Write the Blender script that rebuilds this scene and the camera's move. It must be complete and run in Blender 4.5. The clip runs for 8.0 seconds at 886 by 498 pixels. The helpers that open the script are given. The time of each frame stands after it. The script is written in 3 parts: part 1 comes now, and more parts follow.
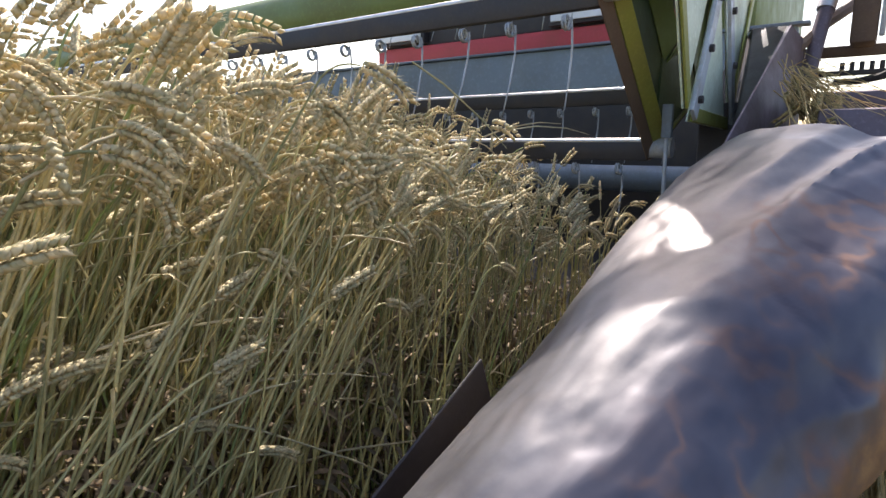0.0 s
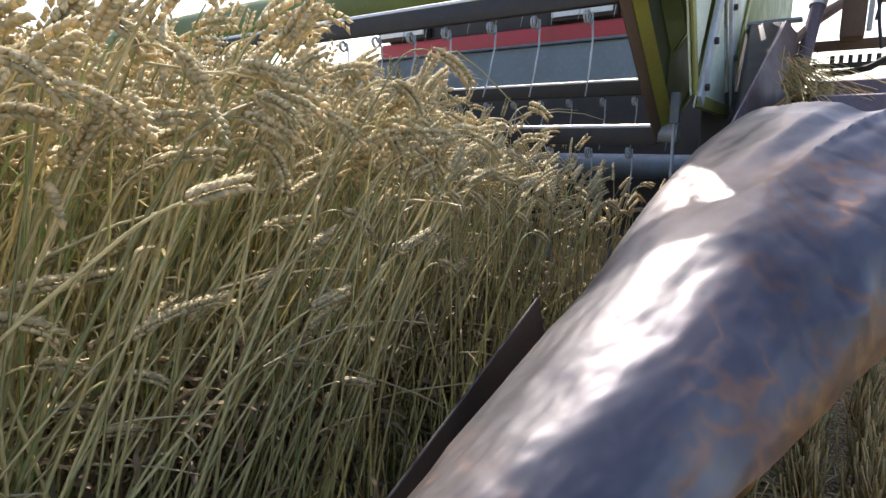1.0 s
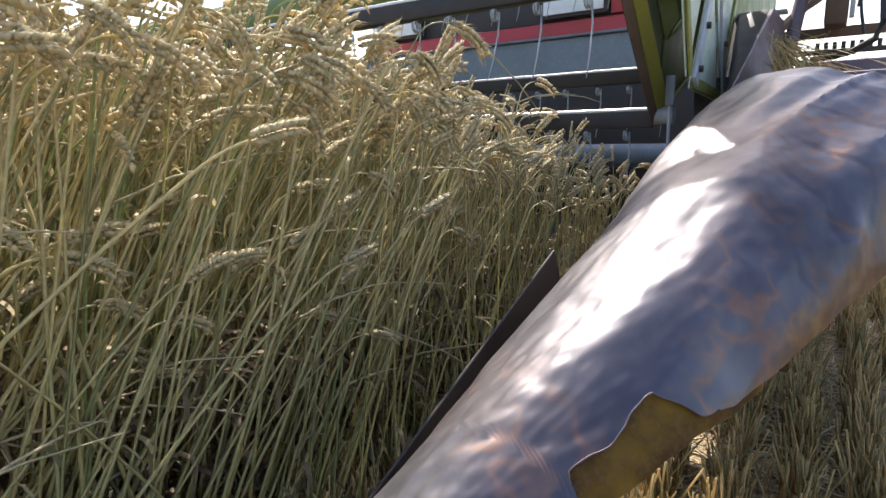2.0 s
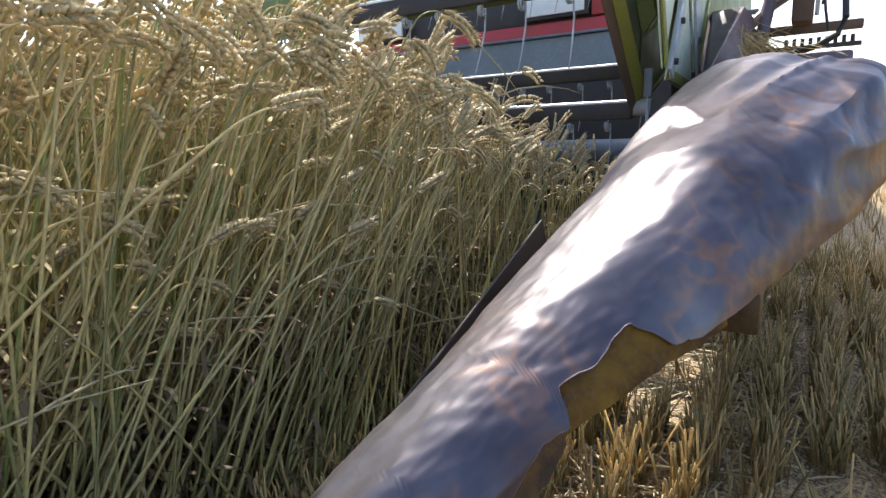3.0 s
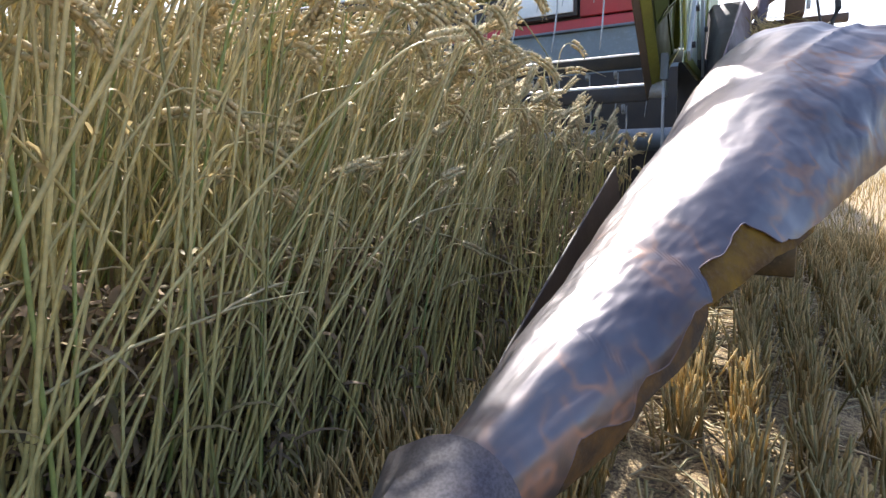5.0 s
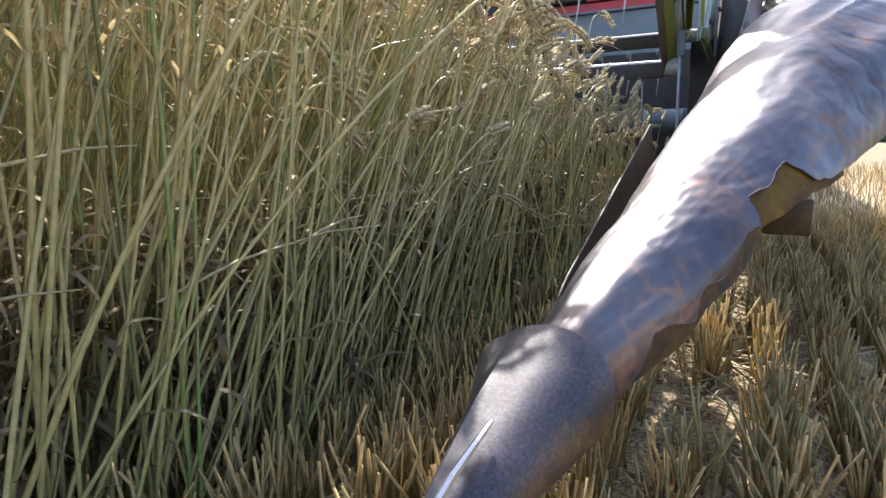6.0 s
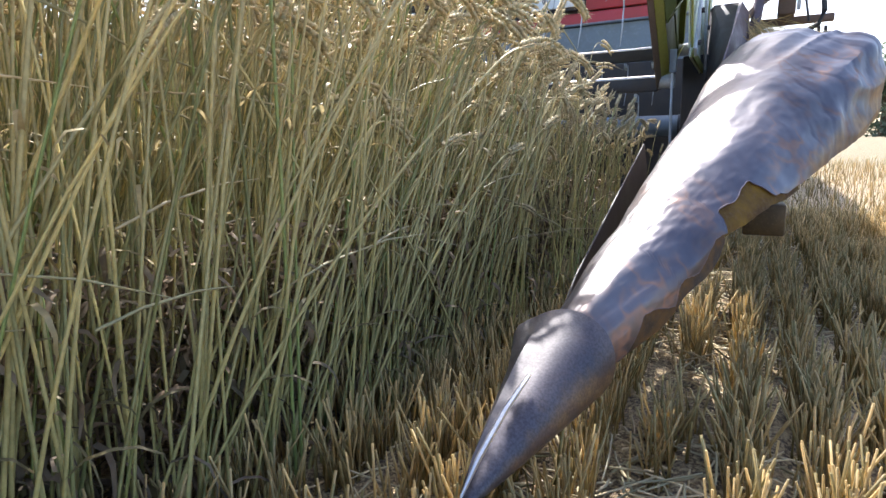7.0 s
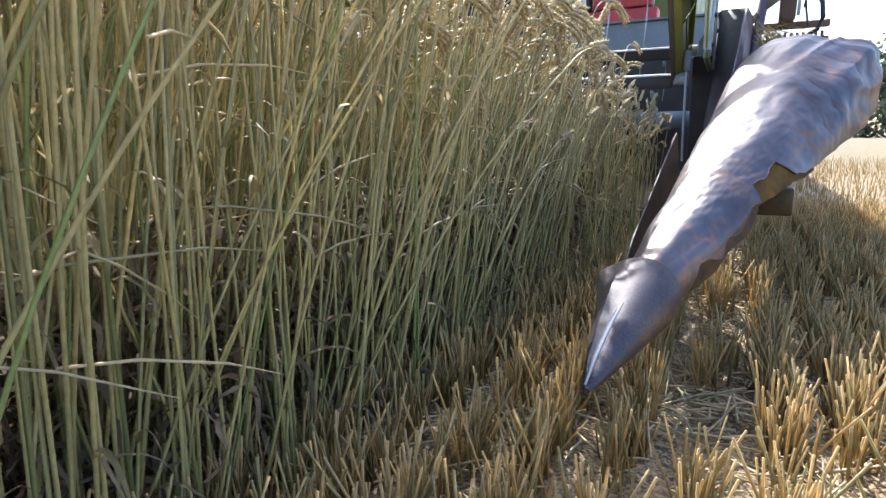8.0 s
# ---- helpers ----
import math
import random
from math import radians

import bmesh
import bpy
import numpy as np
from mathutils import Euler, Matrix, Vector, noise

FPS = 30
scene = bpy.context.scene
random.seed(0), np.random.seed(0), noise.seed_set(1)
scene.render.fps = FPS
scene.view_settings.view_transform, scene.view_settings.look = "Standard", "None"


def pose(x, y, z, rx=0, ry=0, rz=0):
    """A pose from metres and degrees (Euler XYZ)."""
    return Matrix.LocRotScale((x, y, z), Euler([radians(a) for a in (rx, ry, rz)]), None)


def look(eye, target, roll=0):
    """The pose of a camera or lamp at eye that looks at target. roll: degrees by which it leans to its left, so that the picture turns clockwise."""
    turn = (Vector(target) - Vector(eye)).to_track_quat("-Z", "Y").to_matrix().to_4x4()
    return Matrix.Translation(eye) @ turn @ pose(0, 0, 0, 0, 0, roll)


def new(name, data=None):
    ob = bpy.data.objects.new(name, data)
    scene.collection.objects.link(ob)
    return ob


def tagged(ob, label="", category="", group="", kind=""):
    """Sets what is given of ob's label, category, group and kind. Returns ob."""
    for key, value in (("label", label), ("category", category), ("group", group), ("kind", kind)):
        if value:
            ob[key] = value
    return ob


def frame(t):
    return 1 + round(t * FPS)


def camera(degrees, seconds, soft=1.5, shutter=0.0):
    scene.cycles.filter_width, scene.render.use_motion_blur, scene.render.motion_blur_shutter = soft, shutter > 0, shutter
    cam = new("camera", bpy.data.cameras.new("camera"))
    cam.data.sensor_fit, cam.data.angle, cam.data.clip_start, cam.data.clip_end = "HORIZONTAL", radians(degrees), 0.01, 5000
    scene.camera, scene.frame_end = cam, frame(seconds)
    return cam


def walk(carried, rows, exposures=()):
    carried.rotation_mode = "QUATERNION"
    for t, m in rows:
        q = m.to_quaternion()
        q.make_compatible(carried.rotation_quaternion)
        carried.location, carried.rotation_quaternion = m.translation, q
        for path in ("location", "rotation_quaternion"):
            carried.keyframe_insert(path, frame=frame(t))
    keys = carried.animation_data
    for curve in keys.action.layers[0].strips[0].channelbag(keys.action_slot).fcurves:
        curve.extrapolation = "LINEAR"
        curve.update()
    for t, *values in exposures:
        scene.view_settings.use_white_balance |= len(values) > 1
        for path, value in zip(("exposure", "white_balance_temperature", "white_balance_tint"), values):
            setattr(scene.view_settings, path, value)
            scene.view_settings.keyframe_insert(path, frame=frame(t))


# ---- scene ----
cam = camera(75.0, 8.0)
PATH = [
    (0, (0.425, 0.473, 0.871), (-0.715, 2.071, 0.488), -0.5),
    (0.5, (0.429, 0.372, 0.877), (-0.684, 1.985, 0.477), -0.0),
    (1, (0.419, 0.27, 0.834), (-0.692, 1.886, 0.44), -0.4),
    (1.5, (0.407, 0.205, 0.797), (-0.694, 1.829, 0.409), -0.7),
    (3, (0.451, 0.072, 0.713), (-0.592, 1.739, 0.352), -1.4),
    (3.5, (0.38, -0.004, 0.711), (-0.595, 1.698, 0.321), -0.0),
    (4, (0.363, -0.041, 0.641), (-0.601, 1.676, 0.286), -0.4),
    (4.2, (0.301, -0.052, 0.624), (-0.615, 1.689, 0.259), 0.9),
    (5.3, (0.292, -0.213, 0.586), (-0.666, 1.513, 0.264), -2.0),
    (5.5, (0.273, -0.238, 0.571), (-0.672, 1.491, 0.231), -1.5),
    (6, (0.232, -0.31, 0.521), (-0.691, 1.427, 0.163), -0.8),
    (6.5, (0.259, -0.464, 0.544), (-0.641, 1.28, 0.159), -0.4),
    (7, (0.28, -0.555, 0.579), (-0.642, 1.181, 0.212), -1.3),
    (7.5, (0.278, -0.754, 0.575), (-0.609, 0.998, 0.193), -0.6),
    (8, (0.187, -0.882, 0.554), (-0.691, 0.874, 0.171), -0.5),
]
# the clip's own exposure creeps up as the bright sky leaves the picture
walk(cam, [(t, look(eye, target, roll)) for t, eye, target, roll in PATH],
     exposures=[(0, 1.26, 6850, 13), (1.7, 1.3, 6850, 13), (4, 1.42, 6650, 13), (6, 1.64, 6500, 13), (7, 1.67, 6350, 13), (8, 1.58, 6200, 14)])

# ---------------------------------------------------------------- light
SUN_AZ, SUN_EL = (-0.49, 0.872), 47.5          # horizontal way to the sun, height in degrees
sun_way = Vector((SUN_AZ[0], SUN_AZ[1], 0)).normalized() * math.cos(radians(SUN_EL)) + Vector((0, 0, math.sin(radians(SUN_EL))))
sun = new("sun", bpy.data.lights.new("sun", "SUN"))
sun.data.energy, sun.data.angle, sun.data.color = 3.9, radians(0.6), (1.0, 0.955, 0.89)
sun.matrix_world = look(sun_way * 50, (0, 0, 0))

world = bpy.data.worlds.new("sky")
scene.world = world
world.use_nodes = True
wn = world.node_tree.nodes
sky = wn.new("ShaderNodeTexSky")
sky.sky_type, sky.sun_disc = "NISHITA", False
sky.sun_elevation, sky.sun_rotation = radians(SUN_EL), math.atan2(SUN_AZ[0], SUN_AZ[1])
sky.air_density, sky.dust_density = 1.0, 2.2
wn["Background"].inputs["Strength"].default_value = 0.15
world.node_tree.links.new(sky.outputs["Color"], wn["Background"].inputs["Color"])


# ---------------------------------------------------------------- materials
def material(name, rough=0.6, metal=0.0):
    m = bpy.data.materials.new(name)
    m.use_nodes = True
    b = m.node_tree.nodes["Principled BSDF"]
    b.inputs["Roughness"].default_value = rough
    b.inputs["Metallic"].default_value = metal
    return m, m.node_tree.nodes, m.node_tree.links, b


def noise_tex(nodes, links, scale, detail=4, rough=0.6, coord="Object", stretch=None):
    tc = nodes.new("ShaderNodeTexCoord")
    n = nodes.new("ShaderNodeTexNoise")
    n.inputs["Scale"].default_value, n.inputs["Detail"].default_value, n.inputs["Roughness"].default_value = scale, detail, rough
    if stretch:
        mp = nodes.new("ShaderNodeMapping")
        mp.inputs["Scale"].default_value = stretch
        links.new(tc.outputs[coord], mp.inputs["Vector"])
        links.new(mp.outputs["Vector"], n.inputs["Vector"])
    else:
        links.new(tc.outputs[coord], n.inputs["Vector"])
    return n


def ramp(nodes, links, source, stops):
    r = nodes.new("ShaderNodeValToRGB")
    e = r.color_ramp.elements
    while len(e) < len(stops):
        e.new(0.5)
    for el, (p, c) in zip(e, stops):
        el.position, el.color = p, (*c, 1) if len(c) == 3 else c
    links.new(source, r.inputs["Fac"])
    return r


def mix(nodes, links, fac, a, b, mode="MIX"):
    m = nodes.new("ShaderNodeMix")
    m.data_type, m.blend_type = "RGBA", mode
    for sock, v in ((m.inputs[0], fac), (m.inputs[6], a), (m.inputs[7], b)):
        if isinstance(v, bpy.types.NodeSocket):
            links.new(v, sock)
        else:
            sock.default_value = v if isinstance(v, float) else (*v, 1)
    return m.outputs[2]


def bump(nodes, links, b, height, strength=0.3, dist=0.01):
    n = nodes.new("ShaderNodeBump")
    n.inputs["Strength"].default_value, n.inputs["Distance"].default_value = strength, dist
    links.new(height, n.inputs["Height"])
    links.new(n.outputs["Normal"], b.inputs["Normal"])


def painted(name, colour, dirt=(0.16, 0.13, 0.09), rough=0.45, amount=0.5, scale=6.0, metal=0.0):
    """Worn paint: two scales of dirt and scuffs over the colour."""
    m, n, l, b = material(name, rough, metal)
    big = noise_tex(n, l, scale, 6)
    fine = noise_tex(n, l, scale * 14, 3)
    f1 = ramp(n, l, big.outputs["Fac"], [(0.42, (0, 0, 0)), (0.7, (amount,) * 3)])
    f2 = ramp(n, l, fine.outputs["Fac"], [(0.52, (0, 0, 0)), (0.75, (amount * 0.7,) * 3)])
    c = mix(n, l, f1.outputs["Color"], colour, dirt)
    c = mix(n, l, f2.outputs["Color"], c, tuple(min(1, v * 1.5 + 0.03) for v in colour))
    l.new(c, b.inputs["Base Color"])
    rr = ramp(n, l, big.outputs["Fac"], [(0.3, (rough,) * 3), (0.75, (min(1, rough + 0.35),) * 3)])
    l.new(rr.outputs["Color"], b.inputs["Roughness"])
    bump(n, l, b, fine.outputs["Fac"], 0.12, 0.004)
    return m


def worn_steel(name, tone=1.0, coarse=0.0, reach=0.0):
    """Sheet steel: blue-grey and burnished by the crop, the sunlit side painted paler, with web-like rust veins on the
    outer flank and dust inside.
    """
    m, n, l, b = material(name, 0.3, 0.6)
    big = noise_tex(n, l, 5.0, 5, 0.55, stretch=(1, 0.6, 0.8))
    veins = noise_tex(n, l, 14.0, 2, 0.5)
    fine = noise_tex(n, l, 260.0, 2)
    def calc(op, a, c, d=0.0):
        k = n.new("ShaderNodeMath")
        k.operation = op
        for sock, v in zip(k.inputs, (a, c, d)):
            if isinstance(v, bpy.types.NodeSocket):
                l.new(v, sock)
            else:
                sock.default_value = v
        return k.outputs[0]
    # distance outwards and upwards from the axis of the cone
    geo = n.new("ShaderNodeNewGeometry")
    gp = n.new("ShaderNodeSeparateXYZ")
    l.new(geo.outputs["Position"], gp.inputs[0])
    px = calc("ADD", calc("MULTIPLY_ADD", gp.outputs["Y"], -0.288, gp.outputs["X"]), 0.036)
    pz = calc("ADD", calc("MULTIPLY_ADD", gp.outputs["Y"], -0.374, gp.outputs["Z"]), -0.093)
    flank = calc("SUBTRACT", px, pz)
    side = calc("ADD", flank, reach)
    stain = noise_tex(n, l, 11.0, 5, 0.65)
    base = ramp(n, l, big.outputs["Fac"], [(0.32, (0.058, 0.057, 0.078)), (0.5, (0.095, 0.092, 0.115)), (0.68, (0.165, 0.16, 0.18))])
    # paler on top and where the crop slides along: scouring, with sunlit brightness painted in
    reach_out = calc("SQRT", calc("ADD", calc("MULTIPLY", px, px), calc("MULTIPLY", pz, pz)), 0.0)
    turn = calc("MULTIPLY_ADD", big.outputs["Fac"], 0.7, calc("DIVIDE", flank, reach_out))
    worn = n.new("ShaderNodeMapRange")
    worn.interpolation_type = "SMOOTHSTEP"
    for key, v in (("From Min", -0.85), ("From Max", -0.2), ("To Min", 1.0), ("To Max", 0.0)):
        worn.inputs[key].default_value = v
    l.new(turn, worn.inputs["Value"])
    scoured_lit = ramp(n, l, stain.outputs["Fac"], [(0.3, (0.115, 0.11, 0.118)), (0.7, (0.20, 0.192, 0.2))])
    steel = mix(n, l, worn.outputs["Result"], base.outputs["Color"], scoured_lit.outputs["Color"])
    # rust veins: thin contour lines that gather in patches
    ridge = calc("ABSOLUTE", calc("SUBTRACT", veins.outputs["Fac"], 0.5), 0.0)
    thin = ramp(n, l, ridge, [(0.0, (0.7,) * 3), (0.02, (0.58,) * 3), (0.05, (0.22,) * 3), (0.1, (0, 0, 0))])
    where = noise_tex(n, l, 3.4, 4, 0.6)
    patch = ramp(n, l, calc("MULTIPLY_ADD", flank, 0.6, where.outputs["Fac"]), [(0.455, (0, 0, 0)), (0.58, (0.85 if reach == 0 else 0.15,) * 3)])
    line = mix(n, l, 1.0, thin.outputs["Color"], patch.outputs["Color"], "MULTIPLY")
    film = ramp(n, l, where.outputs["Fac"], [(0.52, (0, 0, 0)), (0.72, (0.18,) * 3)])
    line = mix(n, l, 1.0, line, film.outputs["Color"], "LIGHTEN")
    rust_tone = ramp(n, l, big.outputs["Fac"], [(0.35, (0.10, 0.045, 0.03)), (0.6, (0.34, 0.16, 0.085))])
    outer = calc("MULTIPLY_ADD", stain.outputs["Fac"], 0.2, side)
    outer = ramp(n, l, outer, [(0.19, (0, 0, 0)), (0.25, (0.7,) * 3), (0.34, (0.9,) * 3)])
    inner = calc("MULTIPLY_ADD", stain.outputs["Fac"], 0.08, calc("SUBTRACT", calc("MULTIPLY", px, -1.0), calc("MULTIPLY", pz, 0.55)))
    inner = ramp(n, l, inner, [(0.13, (0, 0, 0)), (0.18, (0.8,) * 3)])
    gold = ramp(n, l, stain.outputs["Fac"], [(0.35, (0.05, 0.03, 0.022)), (0.52, (0.16, 0.085, 0.03)), (0.68, (0.30, 0.18, 0.07))])
    buff = ramp(n, l, stain.outputs["Fac"], [(0.35, (0.13, 0.085, 0.055)), (0.65, (0.36, 0.26, 0.16))])
    c = mix(n, l, line, steel, rust_tone.outputs["Color"])
    c = mix(n, l, outer.outputs["Color"], c, gold.outputs["Color"])
    c = mix(n, l, inner.outputs["Color"], c, buff.outputs["Color"])
    speck = ramp(n, l, fine.outputs["Fac"], [(0.35, (tone * (1 - coarse),) * 3), (0.65, (tone,) * 3)])
    c = mix(n, l, 1.0, c, speck.outputs["Color"], "MULTIPLY")
    l.new(c, b.inputs["Base Color"])
    dirt = calc("MAXIMUM", line, calc("MAXIMUM", calc("MULTIPLY", outer.outputs["Color"], 0.8), inner.outputs["Color"]))
    l.new(calc("MULTIPLY", calc("SUBTRACT", 1.0, dirt), calc("MULTIPLY_ADD", worn.outputs["Result"], -0.2, 0.8)), b.inputs["Metallic"])
    rr = ramp(n, l, big.outputs["Fac"], [(0.3, (0.44,) * 3), (0.7, (0.34,) * 3)])
    l.new(calc("ADD", calc("MULTIPLY_ADD", dirt, 0.25, rr.outputs["Color"]), coarse * 0.3), b.inputs["Roughness"])
    b.inputs["Specular IOR Level"].default_value = 0.4
    dents = noise_tex(n, l, 16.0, 2, 0.4, stretch=(0.8, 1.1, 0.8))
    bump(n, l, b, calc("MULTIPLY_ADD", fine.outputs["Fac"], 0.02 + coarse * 0.3, dents.outputs["Fac"]), 0.12, 0.008)
    return m


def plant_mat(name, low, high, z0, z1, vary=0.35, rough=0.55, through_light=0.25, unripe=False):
    """Straw or ear: greener near the ground where it ripens last, and darkened there as shade; each piece a little
    different.
    """
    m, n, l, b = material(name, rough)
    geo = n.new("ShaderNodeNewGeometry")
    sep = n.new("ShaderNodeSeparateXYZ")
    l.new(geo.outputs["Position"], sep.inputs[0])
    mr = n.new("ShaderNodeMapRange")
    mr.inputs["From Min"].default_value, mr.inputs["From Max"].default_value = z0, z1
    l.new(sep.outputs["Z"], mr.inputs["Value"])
    # the low colour holds the stand's shade as well as unripe green
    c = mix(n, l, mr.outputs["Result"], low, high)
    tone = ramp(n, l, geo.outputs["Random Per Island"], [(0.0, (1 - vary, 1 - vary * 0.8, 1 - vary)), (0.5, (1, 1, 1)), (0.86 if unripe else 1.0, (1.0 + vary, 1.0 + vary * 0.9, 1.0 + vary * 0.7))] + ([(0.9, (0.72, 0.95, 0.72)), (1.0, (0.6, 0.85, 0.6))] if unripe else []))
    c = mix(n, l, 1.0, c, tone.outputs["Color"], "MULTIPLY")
    grain = noise_tex(n, l, 90.0, 3, 0.6)
    g = ramp(n, l, grain.outputs["Fac"], [(0.3, (0.8,) * 3), (0.7, (1.12,) * 3)])
    c = mix(n, l, 1.0, c, g.outputs["Color"], "MULTIPLY")
    l.new(c, b.inputs["Base Color"])
    tr = n.new("ShaderNodeBsdfTranslucent")
    l.new(c, tr.inputs["Color"])
    ms = n.new("ShaderNodeMixShader")
    ms.inputs[0].default_value = through_light
    l.new(b.outputs[0], ms.inputs[1])
    l.new(tr.outputs[0], ms.inputs[2])
    l.new(ms.outputs[0], n["Material Output"].inputs["Surface"])
    return m


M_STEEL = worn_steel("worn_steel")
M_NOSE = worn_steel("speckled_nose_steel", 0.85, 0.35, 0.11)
M_LINER = painted("rusty_liner", (0.026, 0.014, 0.007), (0.19, 0.092, 0.018), 0.7, 0.7, 16)
M_PATCH = painted("ochre_inner_sheet", (0.06, 0.03, 0.009), (0.24, 0.145, 0.022), 0.6, 0.9, 8, 0.0)
M_PATCH.node_tree.nodes["Principled BSDF"].inputs["Specular IOR Level"].default_value = 0.15
M_RUST = painted("rust_brown", (0.075, 0.042, 0.012), (0.016, 0.011, 0.009), 0.4, 0.7, 9)
M_BLACK = painted("black_steel", (0.022, 0.02, 0.024), (0.10, 0.08, 0.06), 0.42, 0.35, 8)
M_PURPLE = painted("scuffed_dark_steel", (0.13, 0.105, 0.135), (0.10, 0.07, 0.055), 0.42, 0.6, 7, 0.45)
M_GREYPLATE = painted("grey_steel", (0.085, 0.083, 0.10), (0.11, 0.09, 0.07), 0.5, 0.5, 7, 0.2)
M_WALL = painted("header_grey", (0.20, 0.25, 0.29), (0.17, 0.16, 0.13), 0.45, 0.5, 3)
M_GREEN = painted("olive_green_paint", (0.13, 0.175, 0.045), (0.12, 0.11, 0.05), 0.38, 0.5, 4)
M_DARKGREEN = painted("dark_green_paint", (0.045, 0.075, 0.025), (0.10, 0.09, 0.04), 0.45, 0.5, 6)
M_YELLOW = painted("yellow_green_paint", (0.21, 0.22, 0.04), (0.22, 0.19, 0.06), 0.4, 0.6, 8)
M_PANEL = painted("pale_cover", (0.60, 0.68, 0.56), (0.33, 0.33, 0.20), 0.35, 0.6, 5)
M_RIB = painted("pale_grey_rib", (0.42, 0.46, 0.52), (0.2, 0.17, 0.10), 0.35, 0.6, 11, 0.3)
M_RED = painted("red_paint", (0.42, 0.035, 0.04), (0.2, 0.1, 0.07), 0.4, 0.3, 4)
M_WHITE = painted("white_lens", (0.78, 0.80, 0.82), (0.4, 0.4, 0.36), 0.2, 0.25, 9)
M_BARE = painted("bare_steel", (0.62, 0.62, 0.64), (0.3, 0.25, 0.2), 0.24, 0.4, 14, 0.9)
M_TUBE = painted("blue_grey_tube", (0.15, 0.19, 0.24), (0.10, 0.09, 0.07), 0.4, 0.5, 6)
M_RUBBER = painted("hose_rubber", (0.018, 0.018, 0.018), (0.08, 0.07, 0.05), 0.6, 0.3, 12)
M_BROWN = painted("brown_cover", (0.10, 0.062, 0.045), (0.16, 0.12, 0.08), 0.5, 0.5, 9)
# stem and leaf: low colours darkened for the shade at the crop's foot
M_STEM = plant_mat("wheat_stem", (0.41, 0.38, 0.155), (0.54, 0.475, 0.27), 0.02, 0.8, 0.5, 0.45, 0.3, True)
M_EAR = plant_mat("wheat_ear", (0.60, 0.50, 0.31), (0.67, 0.565, 0.36), 0.4, 1.0, 0.3, 0.75, 0.3)
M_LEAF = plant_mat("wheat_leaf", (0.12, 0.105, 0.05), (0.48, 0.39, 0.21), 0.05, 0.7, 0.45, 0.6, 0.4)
M_STUB = plant_mat("stubble_straw", (0.455, 0.33, 0.135), (0.57, 0.445, 0.23), 0.0, 0.13, 0.4, 0.55, 0.45)
M_STRAW = plant_mat("loose_straw", (0.58, 0.49, 0.31), (0.60, 0.51, 0.33), 0.0, 0.1, 0.35)
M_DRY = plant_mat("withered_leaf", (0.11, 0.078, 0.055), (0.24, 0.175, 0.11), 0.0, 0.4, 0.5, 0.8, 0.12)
# leaf colours paled and blued to hold the haze of distance
M_TREE = plant_mat("hazy_leaves", (0.085, 0.11, 0.07), (0.14, 0.175, 0.11), 0, 9, 0.4, 0.6, 0.3)
M_BARK = painted("bark", (0.10, 0.075, 0.05), (0.05, 0.04, 0.03), 0.85, 0.6, 5)


def soil_mat():
    m, n, l, b = material("stubble_soil", 0.9)
    big = noise_tex(n, l, 1.3, 5)
    mid = noise_tex(n, l, 11.0, 6, 0.7)
    fine = noise_tex(n, l, 120.0, 4, 0.7)
    soil = ramp(n, l, mid.outputs["Fac"], [(0.3, (0.06, 0.042, 0.03)), (0.5, (0.13, 0.09, 0.058)), (0.68, (0.44, 0.315, 0.17))])
    chaff = ramp(n, l, fine.outputs["Fac"], [(0.44, (0, 0, 0)), (0.58, (0.75,) * 3)])
    c = mix(n, l, chaff.outputs["Color"], soil.outputs["Color"], (0.62, 0.475, 0.255))
    # beyond the reach of single stalks the field reads as cut straw
    geo = n.new("ShaderNodeNewGeometry")
    ln = n.new("ShaderNodeVectorMath")
    ln.operation = "LENGTH"
    l.new(geo.outputs["Position"], ln.inputs[0])
    far = n.new("ShaderNodeMapRange")
    far.inputs["From Min"].default_value, far.inputs["From Max"].default_value = 7.0, 14.0
    l.new(ln.outputs["Value"], far.inputs["Value"])
    # straw tone lowered to hold the shade between stalks not built out here
    straw = ramp(n, l, big.outputs["Fac"], [(0.3, (0.15, 0.118, 0.06)), (0.7, (0.22, 0.178, 0.095))])
    c = mix(n, l, far.outputs["Result"], c, straw.outputs["Color"])
    l.new(c, b.inputs["Base Color"])
    bump(n, l, b, fine.outputs["Fac"], 0.7, 0.02)
    return m


M_SOIL = soil_mat()


# ---------------------------------------------------------------- building helpers
def thing(name, at=(0, 0, 0), label="", category="", group="", kind=""):
    ob = new(name)
    ob.location = at
    ob.empty_display_size = 0.05
    bpy.context.view_layer.update()
    return tagged(ob, label, category, group, kind)


def link_mesh(name, me, parent=None, label=""):
    ob = new(name, me)
    if parent is not None:
        ob.parent = parent
        base = parent
        while base.parent is not None:
            base = base.parent
        if parent is base:
            ob.matrix_parent_inverse = Matrix.Translation(base.location).inverted()
    if label:
        ob["label"] = label
    return ob


def part(name, bm, mat, parent=None, label="", smooth=True):
    me = bpy.data.meshes.new(name)
    bm.to_mesh(me)
    bm.free()
    me.materials.append(mat)
    if smooth:
        me.shade_smooth()
        me.set_sharp_from_angle(angle=radians(38))
    return link_mesh(name, me, parent, label)


def box(x0, x1, y0, y1, z0, z1, bevel=0.004, bm=None):
    own = bmesh.new()
    bmesh.ops.create_cube(own, size=1)
    for v in own.verts:
        v.co = Vector(((x0 + x1) / 2 + v.co.x * (x1 - x0), (y0 + y1) / 2 + v.co.y * (y1 - y0), (z0 + z1) / 2 + v.co.z * (z1 - z0)))
